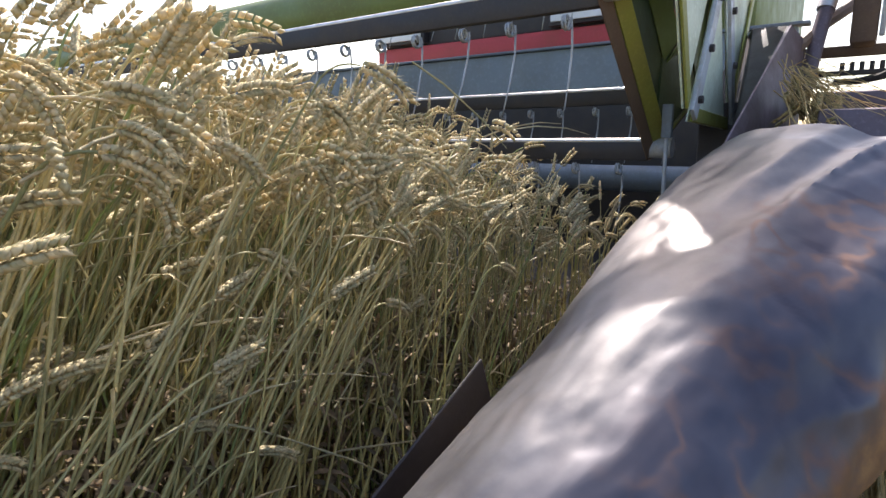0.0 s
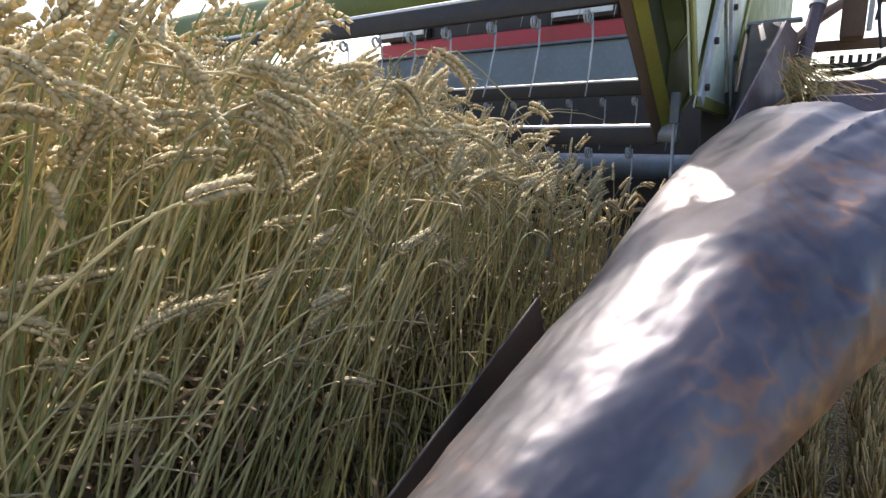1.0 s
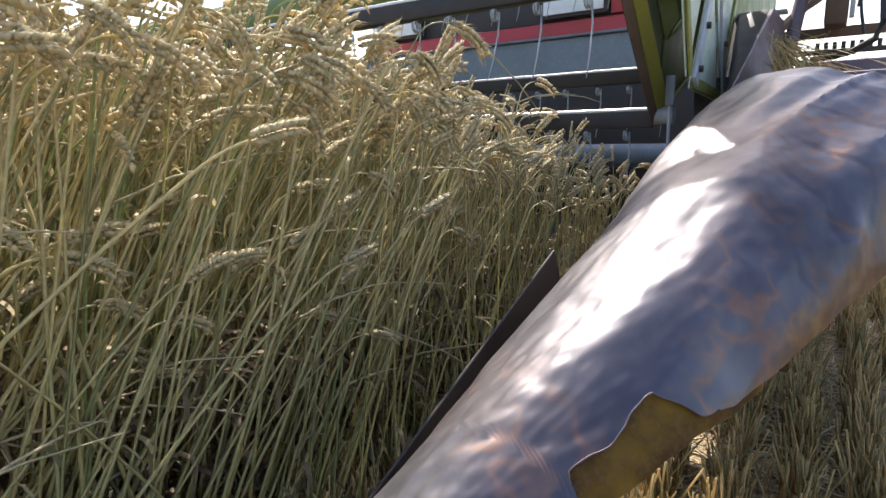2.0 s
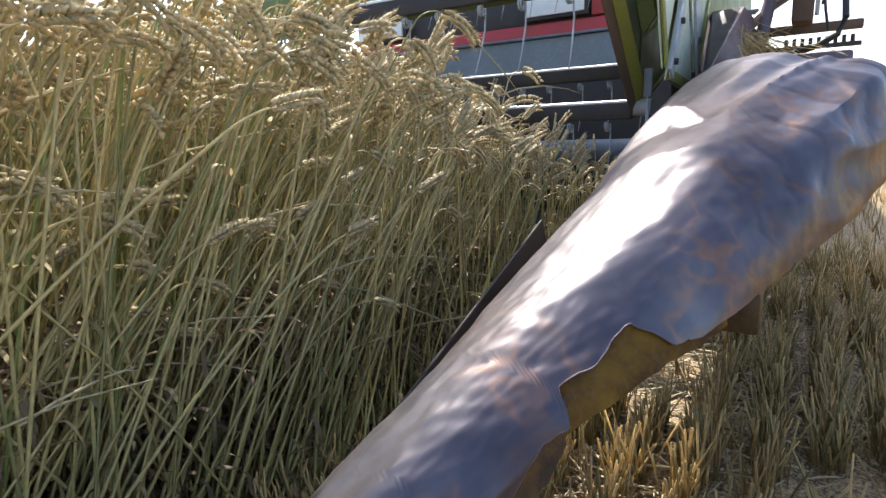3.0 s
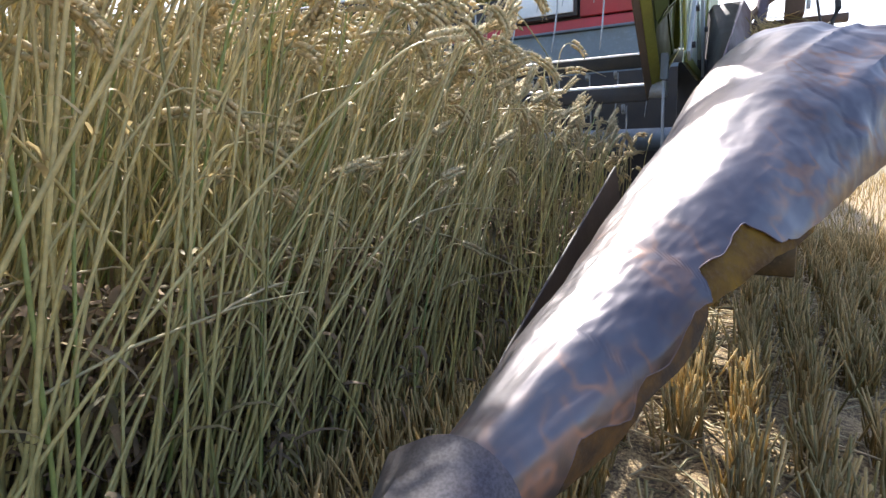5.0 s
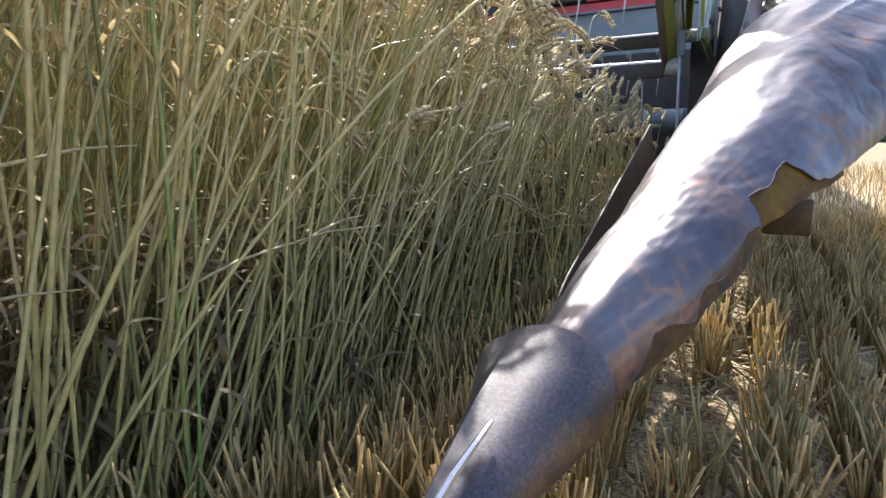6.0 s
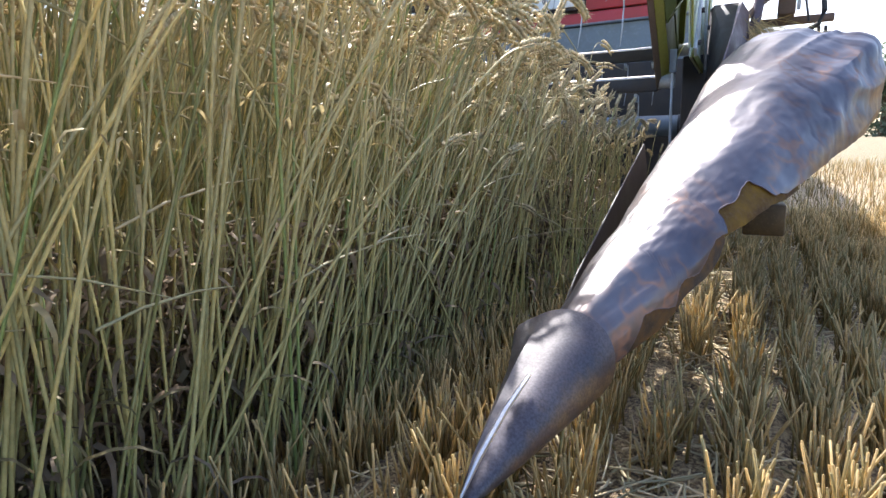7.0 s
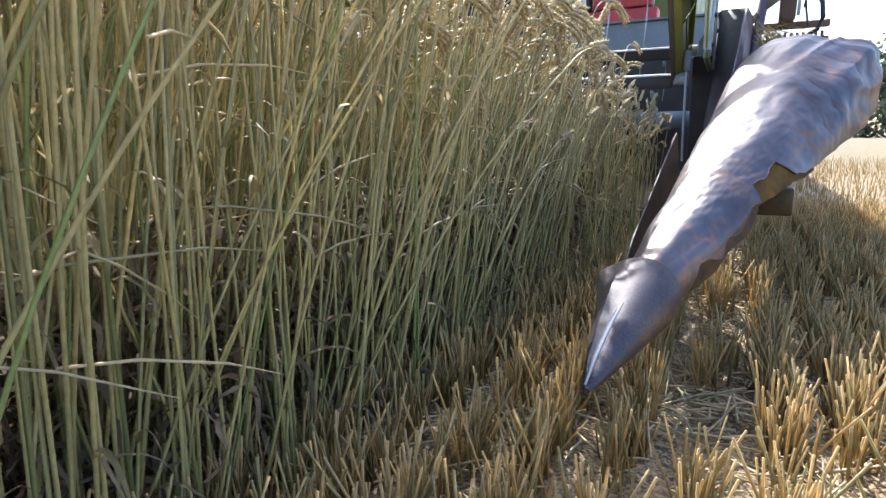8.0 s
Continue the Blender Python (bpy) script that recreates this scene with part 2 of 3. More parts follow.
    if bevel:
        bmesh.ops.bevel(own, geom=own.edges[:], offset=bevel, segments=2, profile=0.5, affect="EDGES")
    return own


def plate(points, thick, bevel=0.0015):
    """A sheet through the given outline, thick along its own normal."""
    own = bmesh.new()
    f = own.faces.new([own.verts.new(p) for p in points])
    own.normal_update()
    nrm = f.normal.copy()
    ext = bmesh.ops.extrude_face_region(own, geom=[f])
    for v in ext["geom"]:
        if isinstance(v, bmesh.types.BMVert):
            v.co += nrm * thick
    bmesh.ops.recalc_face_normals(own, faces=own.faces[:])
    if bevel:
        bmesh.ops.bevel(own, geom=own.edges[:], offset=bevel, segments=1, affect="EDGES")
    return own


def tube(points, radius, sides=10, closed_ends=True, bm=None):
    """A round bar along a line of points; radius may be a list."""
    own = bm or bmesh.new()
    pts = [Vector(p) for p in points]
    rad = radius if isinstance(radius, (list, tuple)) else [radius] * len(pts)
    rings = []
    ref = Vector((0.31, 0.17, 0.93))
    for i, p in enumerate(pts):
        d = (pts[min(i + 1, len(pts) - 1)] - pts[max(i - 1, 0)]).normalized()
        u = d.cross(ref).normalized()
        w = d.cross(u).normalized()
        rings.append([own.verts.new(p + (u * math.cos(a) + w * math.sin(a)) * rad[i]) for a in (2 * math.pi * k / sides for k in range(sides))])
    for a, b in zip(rings, rings[1:]):
        for k in range(sides):
            own.faces.new((a[k], a[(k + 1) % sides], b[(k + 1) % sides], b[k]))
    if closed_ends:
        own.faces.new(rings[0][::-1])
        own.faces.new(rings[-1])
    bmesh.ops.recalc_face_normals(own, faces=own.faces[:])
    return own


# ---------------------------------------------------------------- ground
def ground_z(x, y):
    """Slight drill furrows, 12.5 cm apart, on gently uneven soil."""
    near = math.exp(-(x * x + y * y) / 60.0)
    return near * (0.008 * math.cos(2 * math.pi * (x + 0.4) / 0.125) + 0.012 * noise.noise((x * 1.7, y * 1.7, 0)) + 0.006 * noise.noise((x * 9, y * 9, 3)))


def graded(lo, hi, fine_lo, fine_hi, step):
    c = [fine_lo + step * i for i in range(int((fine_hi - fine_lo) / step) + 1)]
    s, v = step, c[-1]
    while v < hi:
        s *= 1.35
        v += s
        c.append(v)
    s, v = step, c[0]
    while v > lo:
        s *= 1.35
        v -= s
        c.insert(0, v)
    return c


gx, gy = graded(-900, 900, -1.2, 2.6, 0.03), graded(-900, 900, -1.2, 4.0, 0.06)
gv = [(x, y, ground_z(x, y) - 0.012) for y in gy for x in gx]
gf = [(j * len(gx) + i, j * len(gx) + i + 1, (j + 1) * len(gx) + i + 1, (j + 1) * len(gx) + i) for j in range(len(gy) - 1) for i in range(len(gx) - 1)]
me = bpy.data.meshes.new("ground")
me.from_pydata(gv, [], gf)
me.materials.append(M_SOIL)
me.shade_smooth()
tagged(link_mesh("ground", me), "dry brown field soil littered with pale straw and chaff", "ground", kind="structure")


# ---------------------------------------------------------------- crop divider
def lerp_table(table, y):
    for (y0, a), (y1, b) in zip(table, table[1:]):
        if y <= y1:
            k = max(0.0, min(1.0, (y - y0) / (y1 - y0)))
            return a + (b - a) * k
    return table[-1][1]


RADIUS = [(0.26, 0.040), (0.34, 0.056), (0.5, 0.091), (0.7, 0.123), (0.9, 0.152), (1.1, 0.178), (1.3, 0.200), (1.46, 0.212), (1.53, 0.203)]
SKIN_EDGE = [(0.26, -40), (0.37, -36), (0.39, -8), (0.41, 17), (0.43, 15), (0.465, 2), (0.487, -2), (0.497, 20), (0.512, 23), (0.54, 17), (0.555, 17), (0.59, 29), (0.615, 33), (0.635, 31), (0.648, 28), (0.662, 49), (0.70, 46), (0.78, 48), (0.80, 34), (0.815, 23), (0.86, 15), (1.0, 9), (1.2, -1), (1.53, -16)]
LINER_EDGE = [(0.26, -60), (0.40, -45), (0.47, -30), (0.51, 0), (0.58, 4), (0.62, 9), (0.65, 22)]
PATCH_EDGE = [(0.64, 26), (0.68, 23), (0.8, 17), (0.86, 10), (0.92, 8)]


def divider_axis(y):
    u = y - 0.9
    return 0.223 + 0.288 * u - 0.033 * u * u, 0.430 + 0.374 * u + 0.0895 * u * u


def divider_point(y, a, grow=0.0):
    cx, cz = divider_axis(y)
    r = lerp_table(RADIUS, y) + grow
    dent = 0.009 * noise.noise((y * 5, math.cos(a) * 2, math.sin(a) * 2)) + 0.003 * noise.noise((y * 7, math.cos(a) * 3.5, math.sin(a) * 3.5 + 7)) + 0.0012 * noise.noise((y * 15, math.cos(a) * 6, math.sin(a) * 6)) + 0.0011 * noise.noise((y * 38, math.cos(a) * 13, math.sin(a) * 13))
    # small wrinkles pressed into the crest, and slanting folds on the outer flank of the wide end
    d = math.degrees(a)
    ripple = math.exp(-((y - 0.6) / 0.16) ** 2) * math.exp(-((d - 90) / 42) ** 2)
    dent += 0.0026 * ripple * noise.noise((y * 36 + a * 2, a * 4.5, 2)) + 0.0008 * noise.noise((y * 24, a * 5, 17))
    slant = (y - 0.0011 * (d - 40)) / 0.088 + 0.5 * noise.noise((y * 4, a * 2, 31))
    tooth = abs(slant - math.floor(slant) - 0.35)
    flank = min(1, max(0, (y - 0.93) / 0.2)) * math.exp(-((d - 42) / 30) ** 2)
    dent += 0.011 * flank * (0.3 - tooth) * (0.6 + 0.6 * noise.noise((y * 6, a * 3, 5)))
    if y > 1.0:                                     # creases hammered into the wide end
        fold = abs(noise.noise((y * 4.5 + a * 2.2, a * 1.0 - y * 1.2, 11)))
        dent += 0.042 * (0.2 - fold) * min(1, (y - 1.0) / 0.2) * max(0, math.cos(a - 0.4))
    r += dent * min(1.0, (y - 0.2) / 0.4)
    k = min(1.0, max(0.0, (y - 1.1) / 0.35))        # the wide end is folded: a corner outside, a flat on top, a swell towards the crop
    r += k * (0.020 * math.exp(-((d - 36) / 12) ** 2) + 0.006 * math.exp(-((d - 148) / 25) ** 2))
    r -= 0.022 * min(1.0, max(0.0, (y - 1.15) / 0.35)) * math.exp(-((d - 82) / 34) ** 2)
    r += 0.012 * math.exp(-((d - 150) / 28) ** 2) * min(1.0, max(0.0, (y - 0.6) / 0.4))
    return Vector((cx + r * math.cos(a), y, cz + r * math.sin(a)))


def shell(y0, y1, rows, cols, edge, grow, ragged, back=232):
    """A bent sheet over the divider's frame, with a torn lower edge and 2.5 mm of thickness."""
    own = bmesh.new()
    layers = []
    for off in (0.0, -0.0025):
        grid = []
        for i in range(rows + 1):
            y = y0 + (y1 - y0) * i / rows
            lo = lerp_table(edge, y)
            if ragged:
                lo += ragged * (2.2 * noise.noise((y * 19, 1.5, 0)) + 2.5 * noise.noise((y * 47, 4.5, 0))) * (1.0 if y < 0.84 else 0.3)
            grid.append([own.verts.new(divider_point(y, radians(lo + (back - lo) * j / cols), grow + off)) for j in range(cols + 1)])
        layers.append(grid)
    for k, g in enumerate(layers):
        for i in range(rows):
            for j in range(cols):
                q = (g[i][j], g[i + 1][j], g[i + 1][j + 1], g[i][j + 1])
                own.faces.new(q if k else q[::-1])
    a, b = layers
    rim = [(i, 0) for i in range(rows + 1)] + [(rows, j) for j in range(1, cols + 1)] + [(i, cols) for i in range(rows - 1, -1, -1)] + [(0, j) for j in range(cols - 1, 0, -1)]
    for (i, j), (p, q) in zip(rim, rim[1:] + rim[:1]):
        own.faces.new((a[i][j], a[p][q], b[p][q], b[i][j]))
    bmesh.ops.recalc_face_normals(own, faces=own.faces[:])
    return own


divider = thing("crop_divider", (0.2, 0.8, 0.2), "long dented torpedo-shaped steel crop divider with rust stains", "crop divider")
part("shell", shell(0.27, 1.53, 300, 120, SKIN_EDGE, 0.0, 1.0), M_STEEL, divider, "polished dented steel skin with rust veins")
part("liner", shell(0.3, 0.645, 50, 40, LINER_EDGE, -0.005, 0.6), M_LINER, divider, "brown rusty inner sheet")
part("patch", shell(0.64, 0.92, 40, 40, PATCH_EDGE, -0.007, 0.5, 120), M_PATCH, divider, "ochre inner sheet showing through a torn notch")


def cap():
    """The pointed nose, a folded half cone with a lip where it laps over the skin."""
    own = bmesh.new()
    rows, cols = 26, 26
    layers = []
    for off in (0.0, -0.003):
        g = []
        for i in range(rows + 1):
            k = i / rows
            y = 0.0 + 0.318 * k
            cx, cz = 0.002 + 0.034 * k, 0.148 + 0.083 * k
            r = 0.006 + 0.078 * k ** 0.85 + off
            ring = []
            for j in range(cols + 1):
                a = radians(-48 + (242 + 48) * j / cols)
                crest = 0.011 * math.exp(-((math.degrees(a) - 118) / 9) ** 2) * min(1, (1 - k) * 3) * min(1, k * 6)
                flare = 0.016 * math.exp(-((math.degrees(a) - 160) / 20) ** 2) * max(0, (k - 0.72) / 0.28) ** 1.5
                rr = r + crest + flare
                ring.append(own.verts.new((cx + rr * math.cos(a) * 0.95, y + 0.012 * math.sin(a) * k, cz + rr * math.sin(a) * (0.75 + 0.17 * k))))
            g.append(ring)
        layers.append(g)
    for k, g in enumerate(layers):
        for i in range(rows):
            for j in range(cols):
                q = (g[i][j], g[i + 1][j], g[i + 1][j + 1], g[i][j + 1])
                own.faces.new(q if k else q[::-1])
    a, b = layers
    rim = [(i, 0) for i in range(rows + 1)] + [(rows, j) for j in range(1, cols + 1)] + [(i, cols) for i in range(rows - 1, -1, -1)] + [(0, j) for j in range(cols - 1, 0, -1)]
    for (i, j), (p, q) in zip(rim, rim[1:] + rim[:1]):
        own.faces.new((a[i][j], a[p][q], b[p][q], b[i][j]))
    bmesh.ops.recalc_face_normals(own, faces=own.faces[:])
    return own


torn = [(0.385 + 0.0055 * k) for k in range(80)]
lip = tube([divider_point(y, radians(lerp_table(SKIN_EDGE, y) + (2.2 * noise.noise((y * 19, 1.5, 0)) + 2.5 * noise.noise((y * 47, 4.5, 0)))), -0.001) for y in torn], 0.0012, 6)
part("torn_lip", lip, M_PURPLE, divider, "scuffed rolled lip along the torn edge")
nose = part("nose_cap", cap(), M_NOSE, divider, "folded grey steel nose")
part("seam", tube([(0.024, 0.178, 0.252), (0.015, 0.11, 0.228), (0.006, 0.04, 0.191), (0.0, 0.0, 0.158)], [0.003, 0.0045, 0.004, 0.002], 6), M_BARE, nose, "bright worn crest")
part("fin", plate([(0.014, 1.137, 0.560), (-0.003, 0.93, 0.458), (-0.026, 0.6, 0.302), (-0.03, 0.42, 0.20), (-0.018, 0.42, 0.16), (0.03, 1.2, 0.24), (0.028, 1.17, 0.42)], 0.005), M_BLACK, divider, "black blade beside the skin")
part("skid_bracket", box(0.27, 0.39, 1.52, 1.64, 0.26, 0.36, 0.008), M_RUST, divider, "rusty brown skid bracket")
part("carrier", tube([(0.30, 1.2, 0.42), (0.25, 1.7, 0.42), (0.1, 2.3, 0.42)], 0.035, 12), M_BLACK, divider)


# ---------------------------------------------------------------- header
X_L, X_R = -5.4, 0.12
header = thing("header", (-2.6, 2.9, 0.1), "wide grain header with grey back wall and dark trough", "harvester header")
part("back_wall", box(X_L, X_R, 3.90, 3.96, 0.30, 1.385, 0.006), M_WALL, header, "grey-blue sheet back wall")
part("top_rail", box(X_L, X_R + 0.05, 3.88, 3.97, 1.388, 1.405, 0.004), M_TUBE, header)
part("trough", plate([(X_L, 2.45, 0.14), (X_R, 2.45, 0.14), (X_R, 3.90, 0.22), (X_L, 3.90, 0.22)], 0.02), M_BLACK, header, "dark trough floor")
# black sheet added for the shade under the visible part of the wall
part("wall_shade_sheet", box(X_L, 0.0, 3.83, 3.89, 0.24, 1.095, 0.006), M_BLACK, header, "black sheet standing for the shade below the back wall")
part("cross_tube", tube([(X_L, 3.55, 0.645), (0.1, 3.55, 0.645)], 0.068, 24), M_TUBE, header, "blue-grey round tube")
part("tube_clamp", tube([(-0.15, 3.55, 0.645), (-0.135, 3.55, 0.645)], 0.073, 24), M_BLACK, header)
part("knife_bar", box(X_L, 0.1, 2.40, 2.46, 0.10, 0.15, 0.004), M_BLACK, header, "dark cutter bar")
part("side_sheet", plate([(0.155, 1.86, 0.55), (0.155, 1.86, 0.775), (0.192, 2.86, 1.235), (0.225, 3.0, 1.2), (0.235, 3.1, 0.45), (0.16, 1.95, 0.40)], 0.006), M_PURPLE, header, "scuffed purplish side sheet")
part("side_web", plate([(0.185, 2.875, 1.233), (0.06, 3.0, 1.255), (-0.05, 3.05, 1.10), (-0.05, 3.05, 0.5), (0.15, 2.2, 0.45), (0.168, 2.2, 0.92)], 0.006), M_GREYPLATE, header, "dark grey inner web")
# added black filler, stands for the shaded interior under the end cover
part("interior_shade_box", box(-0.06, 0.12, 2.75, 3.35, 0.40, 0.98, 0.01), M_BLACK, header, "black filler for the shaded header interior")
for k, (x, z0, z1) in enumerate(((0.30, 0.80, 0.86), (0.33, 0.87, 0.93), (0.30, 0.94, 0.985))):
    part("fairing_step", box(x, 0.56, 1.98 + 0.24 * k, 2.55 + 0.25 * k, z0 - 0.2, z1, 0.012), M_PURPLE, header, "dark purple stepped fairing")
part("outer_cover", box(0.24, 0.46, 1.56, 2.9, 0.50, 0.74, 0.03), M_GREYPLATE, header, "dark side cover")

# posts, rails and hoses at the header's end
part("support_pipe", tube([(0.235, 2.92, 0.95), (0.262, 3.05, 1.22), (0.285, 3.13, 1.40)], 0.026, 14), M_PURPLE, header, "leaning steel pipe")
part("pipe_cap", tube([(0.272, 3.09, 1.31), (0.29, 3.14, 1.42)], 0.031, 14), M_BARE, header)
part("upper_arm", tube([(0.20, 2.95, 1.16), (0.27, 3.15, 1.27), (0.36, 3.3, 1.36)], 0.022, 8), M_BROWN, header, "rusty brown stay")
part("guide_rail", box(0.20, 0.62, 3.22, 3.26, 1.155, 1.195, 0.006), M_BROWN, header)
rail = part("toothed_rail", box(0.20, 0.62, 3.23, 3.25, 1.085, 1.105, 0.003), M_BLACK, header, "black toothed bar")
for k in range(9):
    part("tooth", box(0.33 + 0.031 * k, 0.346 + 0.031 * k, 3.232, 3.246, 1.104, 1.135, 0.002), M_BLACK, header)
part("gearbox", box(0.355, 0.435, 3.05, 3.2, 1.18, 1.62, 0.012), M_BROWN, header, "brown cover box")
part("box_strip", box(0.438, 0.456, 3.05, 3.08, 1.20, 1.60, 0.004), M_RIB, header)
part("mount", box(0.46, 0.56, 3.06, 3.16, 1.31, 1.37, 0.008), M_BROWN, header)
hose_pts = [(0.46, 2.95, 1.36), (0.50, 2.9, 1.30), (0.535, 2.84, 1.22), (0.54, 2.80, 1.14), (0.52, 2.78, 1.08), (0.46, 2.80, 1.045), (0.40, 2.9, 1.04), (0.33, 3.05, 1.05)]
part("hydraulic_hose", tube(hose_pts, 0.012, 8), M_RUBBER, header, "looped black hydraulic hose")
part("bracket_rod", tube([(0.45, 2.98, 1.42), (0.475, 2.95, 1.2), (0.49, 2.95, 1.12)], 0.006, 6), M_BLACK, header)
part("bracket_rod", tube([(0.49, 2.98, 1.42), (0.462, 2.95, 1.22)], 0.005, 6), M_BLACK, header)


# ---------------------------------------------------------------- reel
AX_Y, AX_Z, R_BAT, PHASE = 2.5, 1.43, 0.61, -100
reel = thing("reel", (-2.6, AX_Y, AX_Z), "six-bat pickup reel with olive tube and spring tines", "harvester reel")
part("central_tube", tube([(X_L + 0.3, AX_Y, AX_Z), (-0.02, AX_Y, AX_Z)], 0.125, 28), M_GREEN, reel, "olive green centre tube")


def tine_mesh():
    own = bmesh.new()
    coil = [(-0.012 + 0.004 * k / 4, 0.018 * math.cos(k * math.pi / 4), 0.018 * math.sin(k * math.pi / 4)) for k in range(18)]
    tube(coil, 0.0032, 5, True, own)
    tube([(0.004, 0.018, 0), (0.006, 0.014, -0.06), (0.004, -0.006, -0.14), (0.0, -0.03, -0.215)], [0.0032, 0.0032, 0.003, 0.002], 5, True, own)
    me = bpy.data.meshes.new("tine")
    own.to_mesh(me)
    own.free()
    me.materials.append(M_RIB)
    me.shade_smooth()
    return me


TINE = tine_mesh()
rnd = random.Random(5)
for k in range(6):
    a = radians(PHASE + 60 * k)
    by, bz = AX_Y + R_BAT * math.cos(a), AX_Z + R_BAT * math.sin(a)
    own = box(X_L + 0.3, -0.13, by - 0.01, by + 0.02, bz - 0.042, bz + 0.02, 0.005)
    bat = part("bat", own, M_BLACK, reel, "black steel reel bat")
    # bright steel tube stands in for sunlight on the bat's top edge
    part("bat_lit_edge", tube([(X_L + 0.3, by, bz + 0.022), (-0.11, by, bz + 0.022)], 0.009, 10), M_BARE, bat, "bright tube for the bat's sunlit top edge")
    for i in range(24):
        t_ob = link_mesh("tine", TINE, bat)
        t_ob.matrix_basis = Matrix.Translation((-0.22 - 0.155 * i + rnd.uniform(-0.01, 0.01), by - 0.01, bz - 0.07)) @ Matrix.Rotation(rnd.uniform(-0.12, 0.12), 4, "X")
    # end star: dark web between two bats, with bent yellow flanges
    def star(r, ang, x):
        return (x, AX_Y + r * math.cos(ang), AX_Z + r * math.sin(ang))
    a2 = a + radians(60)
    part("star_web", plate([star(0.60, a + 0.02, -0.12), star(0.60, a2 - 0.02, -0.12), star(0.27, a2 - 0.04, -0.12), star(0.27, a + 0.04, -0.12)], 0.008), M_DARKGREEN, reel, "dark green star plate")
    part("outer_flange", plate([star(0.60, a + 0.02, -0.112), star(0.60, a2 - 0.02, -0.112), star(0.565, a2 - 0.02, -0.08), star(0.565, a + 0.02, -0.08)], 0.006), M_YELLOW, reel, "yellow-green flange")
    part("rim_strip", plate([star(0.648, a + 0.02, -0.13), star(0.648, a2 - 0.02, -0.13), star(0.604, a2 - 0.02, -0.114), star(0.604, a + 0.02, -0.114)], 0.006), M_BROWN, reel, "dark brown rim strip")
    part("inner_flange", plate([star(0.34, a + 0.04, -0.112), star(0.34, a2 - 0.04, -0.112), star(0.27, a2 - 0.05, -0.07), star(0.27, a + 0.05, -0.07)], 0.006), M_GREEN, reel, "olive inner flange")
    part("spoke", plate([star(0.10, a + 0.35, -0.105), star(0.58, a + 0.045, -0.105), star(0.58, a - 0.045, -0.105), star(0.10, a - 0.35, -0.105)], 0.03), M_DARKGREEN, reel)
    part("bat_bearing", tube([(-0.13, by, bz), (-0.055, by, bz)], 0.032, 14), M_RIB, reel)

# end cover: six pale plates between ribs
R_C, COVER = 0.60, -122
for k in range(6):
    a0, a1 = radians(COVER + 60 * k), radians(COVER + 60 * k + 60)
    am = (a0 + a1) / 2
    def on(r, a, x):
        return (x, AX_Y + r * math.cos(a), AX_Z + r * math.sin(a))
    part("cover_plate", plate([on(0.07, am, 0.02), on(R_C, a0 + 0.05, 0.02), on(R_C, a1 - 0.05, 0.02)], 0.006), M_PANEL, reel, "pale dirty cover plate")
    part("rib", plate([on(0.05, a0 - 0.5, 0.04), on(R_C, a0 - 0.045, 0.04), on(R_C, a0 + 0.045, 0.04), on(0.05, a0 + 0.5, 0.04)], 0.012), M_RIB, reel)
    part("cover_edge", plate([on(R_C - 0.045, a0 + 0.05, 0.03), on(R_C, a0 + 0.05, 0.03), on(R_C, a1 - 0.05, 0.03), on(R_C - 0.045, a1 - 0.05, 0.03)], 0.008), M_YELLOW, reel)
    for r in (0.2, 0.38, 0.55):
        p = on(r, a0, 0.052)
        part("bolt", tube([p, (p[0] + 0.012, p[1], p[2])], 0.011, 6), M_BLACK, reel)
part("hub", tube([(-0.02, AX_Y, AX_Z), (0.05, AX_Y, AX_Z)], 0.07, 20), M_BLACK, reel)
part("hanger", tube([(-0.06, 2.33, 0.93), (-0.055, 2.32, 0.60), (-0.05, 2.31, 0.42)], 0.006, 8), M_RIB, reel, "pale hanging rod")
part("hanger_clamp", box(-0.07, -0.04, 2.305, 2.327, 0.86, 0.96, 0.004), M_TUBE, reel)


# ---------------------------------------------------------------- harvester body behind the header
body = thing("combine_harvester", (-2.0, 7.0, 0.0), "green combine harvester with red front and pale lamps", "combine harvester")
part("feeder_house", box(-2.9, -1.3, 3.97, 5.0, 0.5, 1.25, 0.03), M_GREYPLATE, body)
part("front_frame", box(-3.62, -0.55, 5.05, 5.25, 1.50, 1.72, 0.02), M_RED, body, "red front beam")
part("front_frame", box(-3.62, -0.55, 5.05, 5.25, 2.06, 2.20, 0.02), M_RED, body, "red front beam")
part("front_grille", box(-3.55, -0.60, 5.10, 5.22, 1.725, 2.055, 0.01), M_BLACK, body, "black grille")
for x0, x1 in ((-3.60, -3.05), (-1.72, -1.20)):
    lamp = part("lamp_housing", box(x0 - 0.03, x1 + 0.03, 5.02, 5.095, 1.74, 2.04, 0.012), M_BLACK, body)
    part("lens", box(x0, x1, 4.995, 5.018, 1.77, 2.01, 0.008), M_WHITE, lamp, "pale lamp lens")
part("red_panel", box(-1.15, -0.60, 5.04, 5.095, 1.73, 2.05, 0.01), M_RED, body, "red corner panel")
part("cab", box(-3.2, -0.9, 5.3, 6.9, 1.9, 3.6, 0.06), M_BLACK, body, "dark cab")
part("roof", box(-3.35, -0.75, 5.1, 7.0, 3.61, 3.78, 0.05), M_GREEN, body)
part("hull", box(-3.5, -0.5, 7.0, 11.5, 1.2, 3.6, 0.08), M_GREEN, body, "olive green hull")
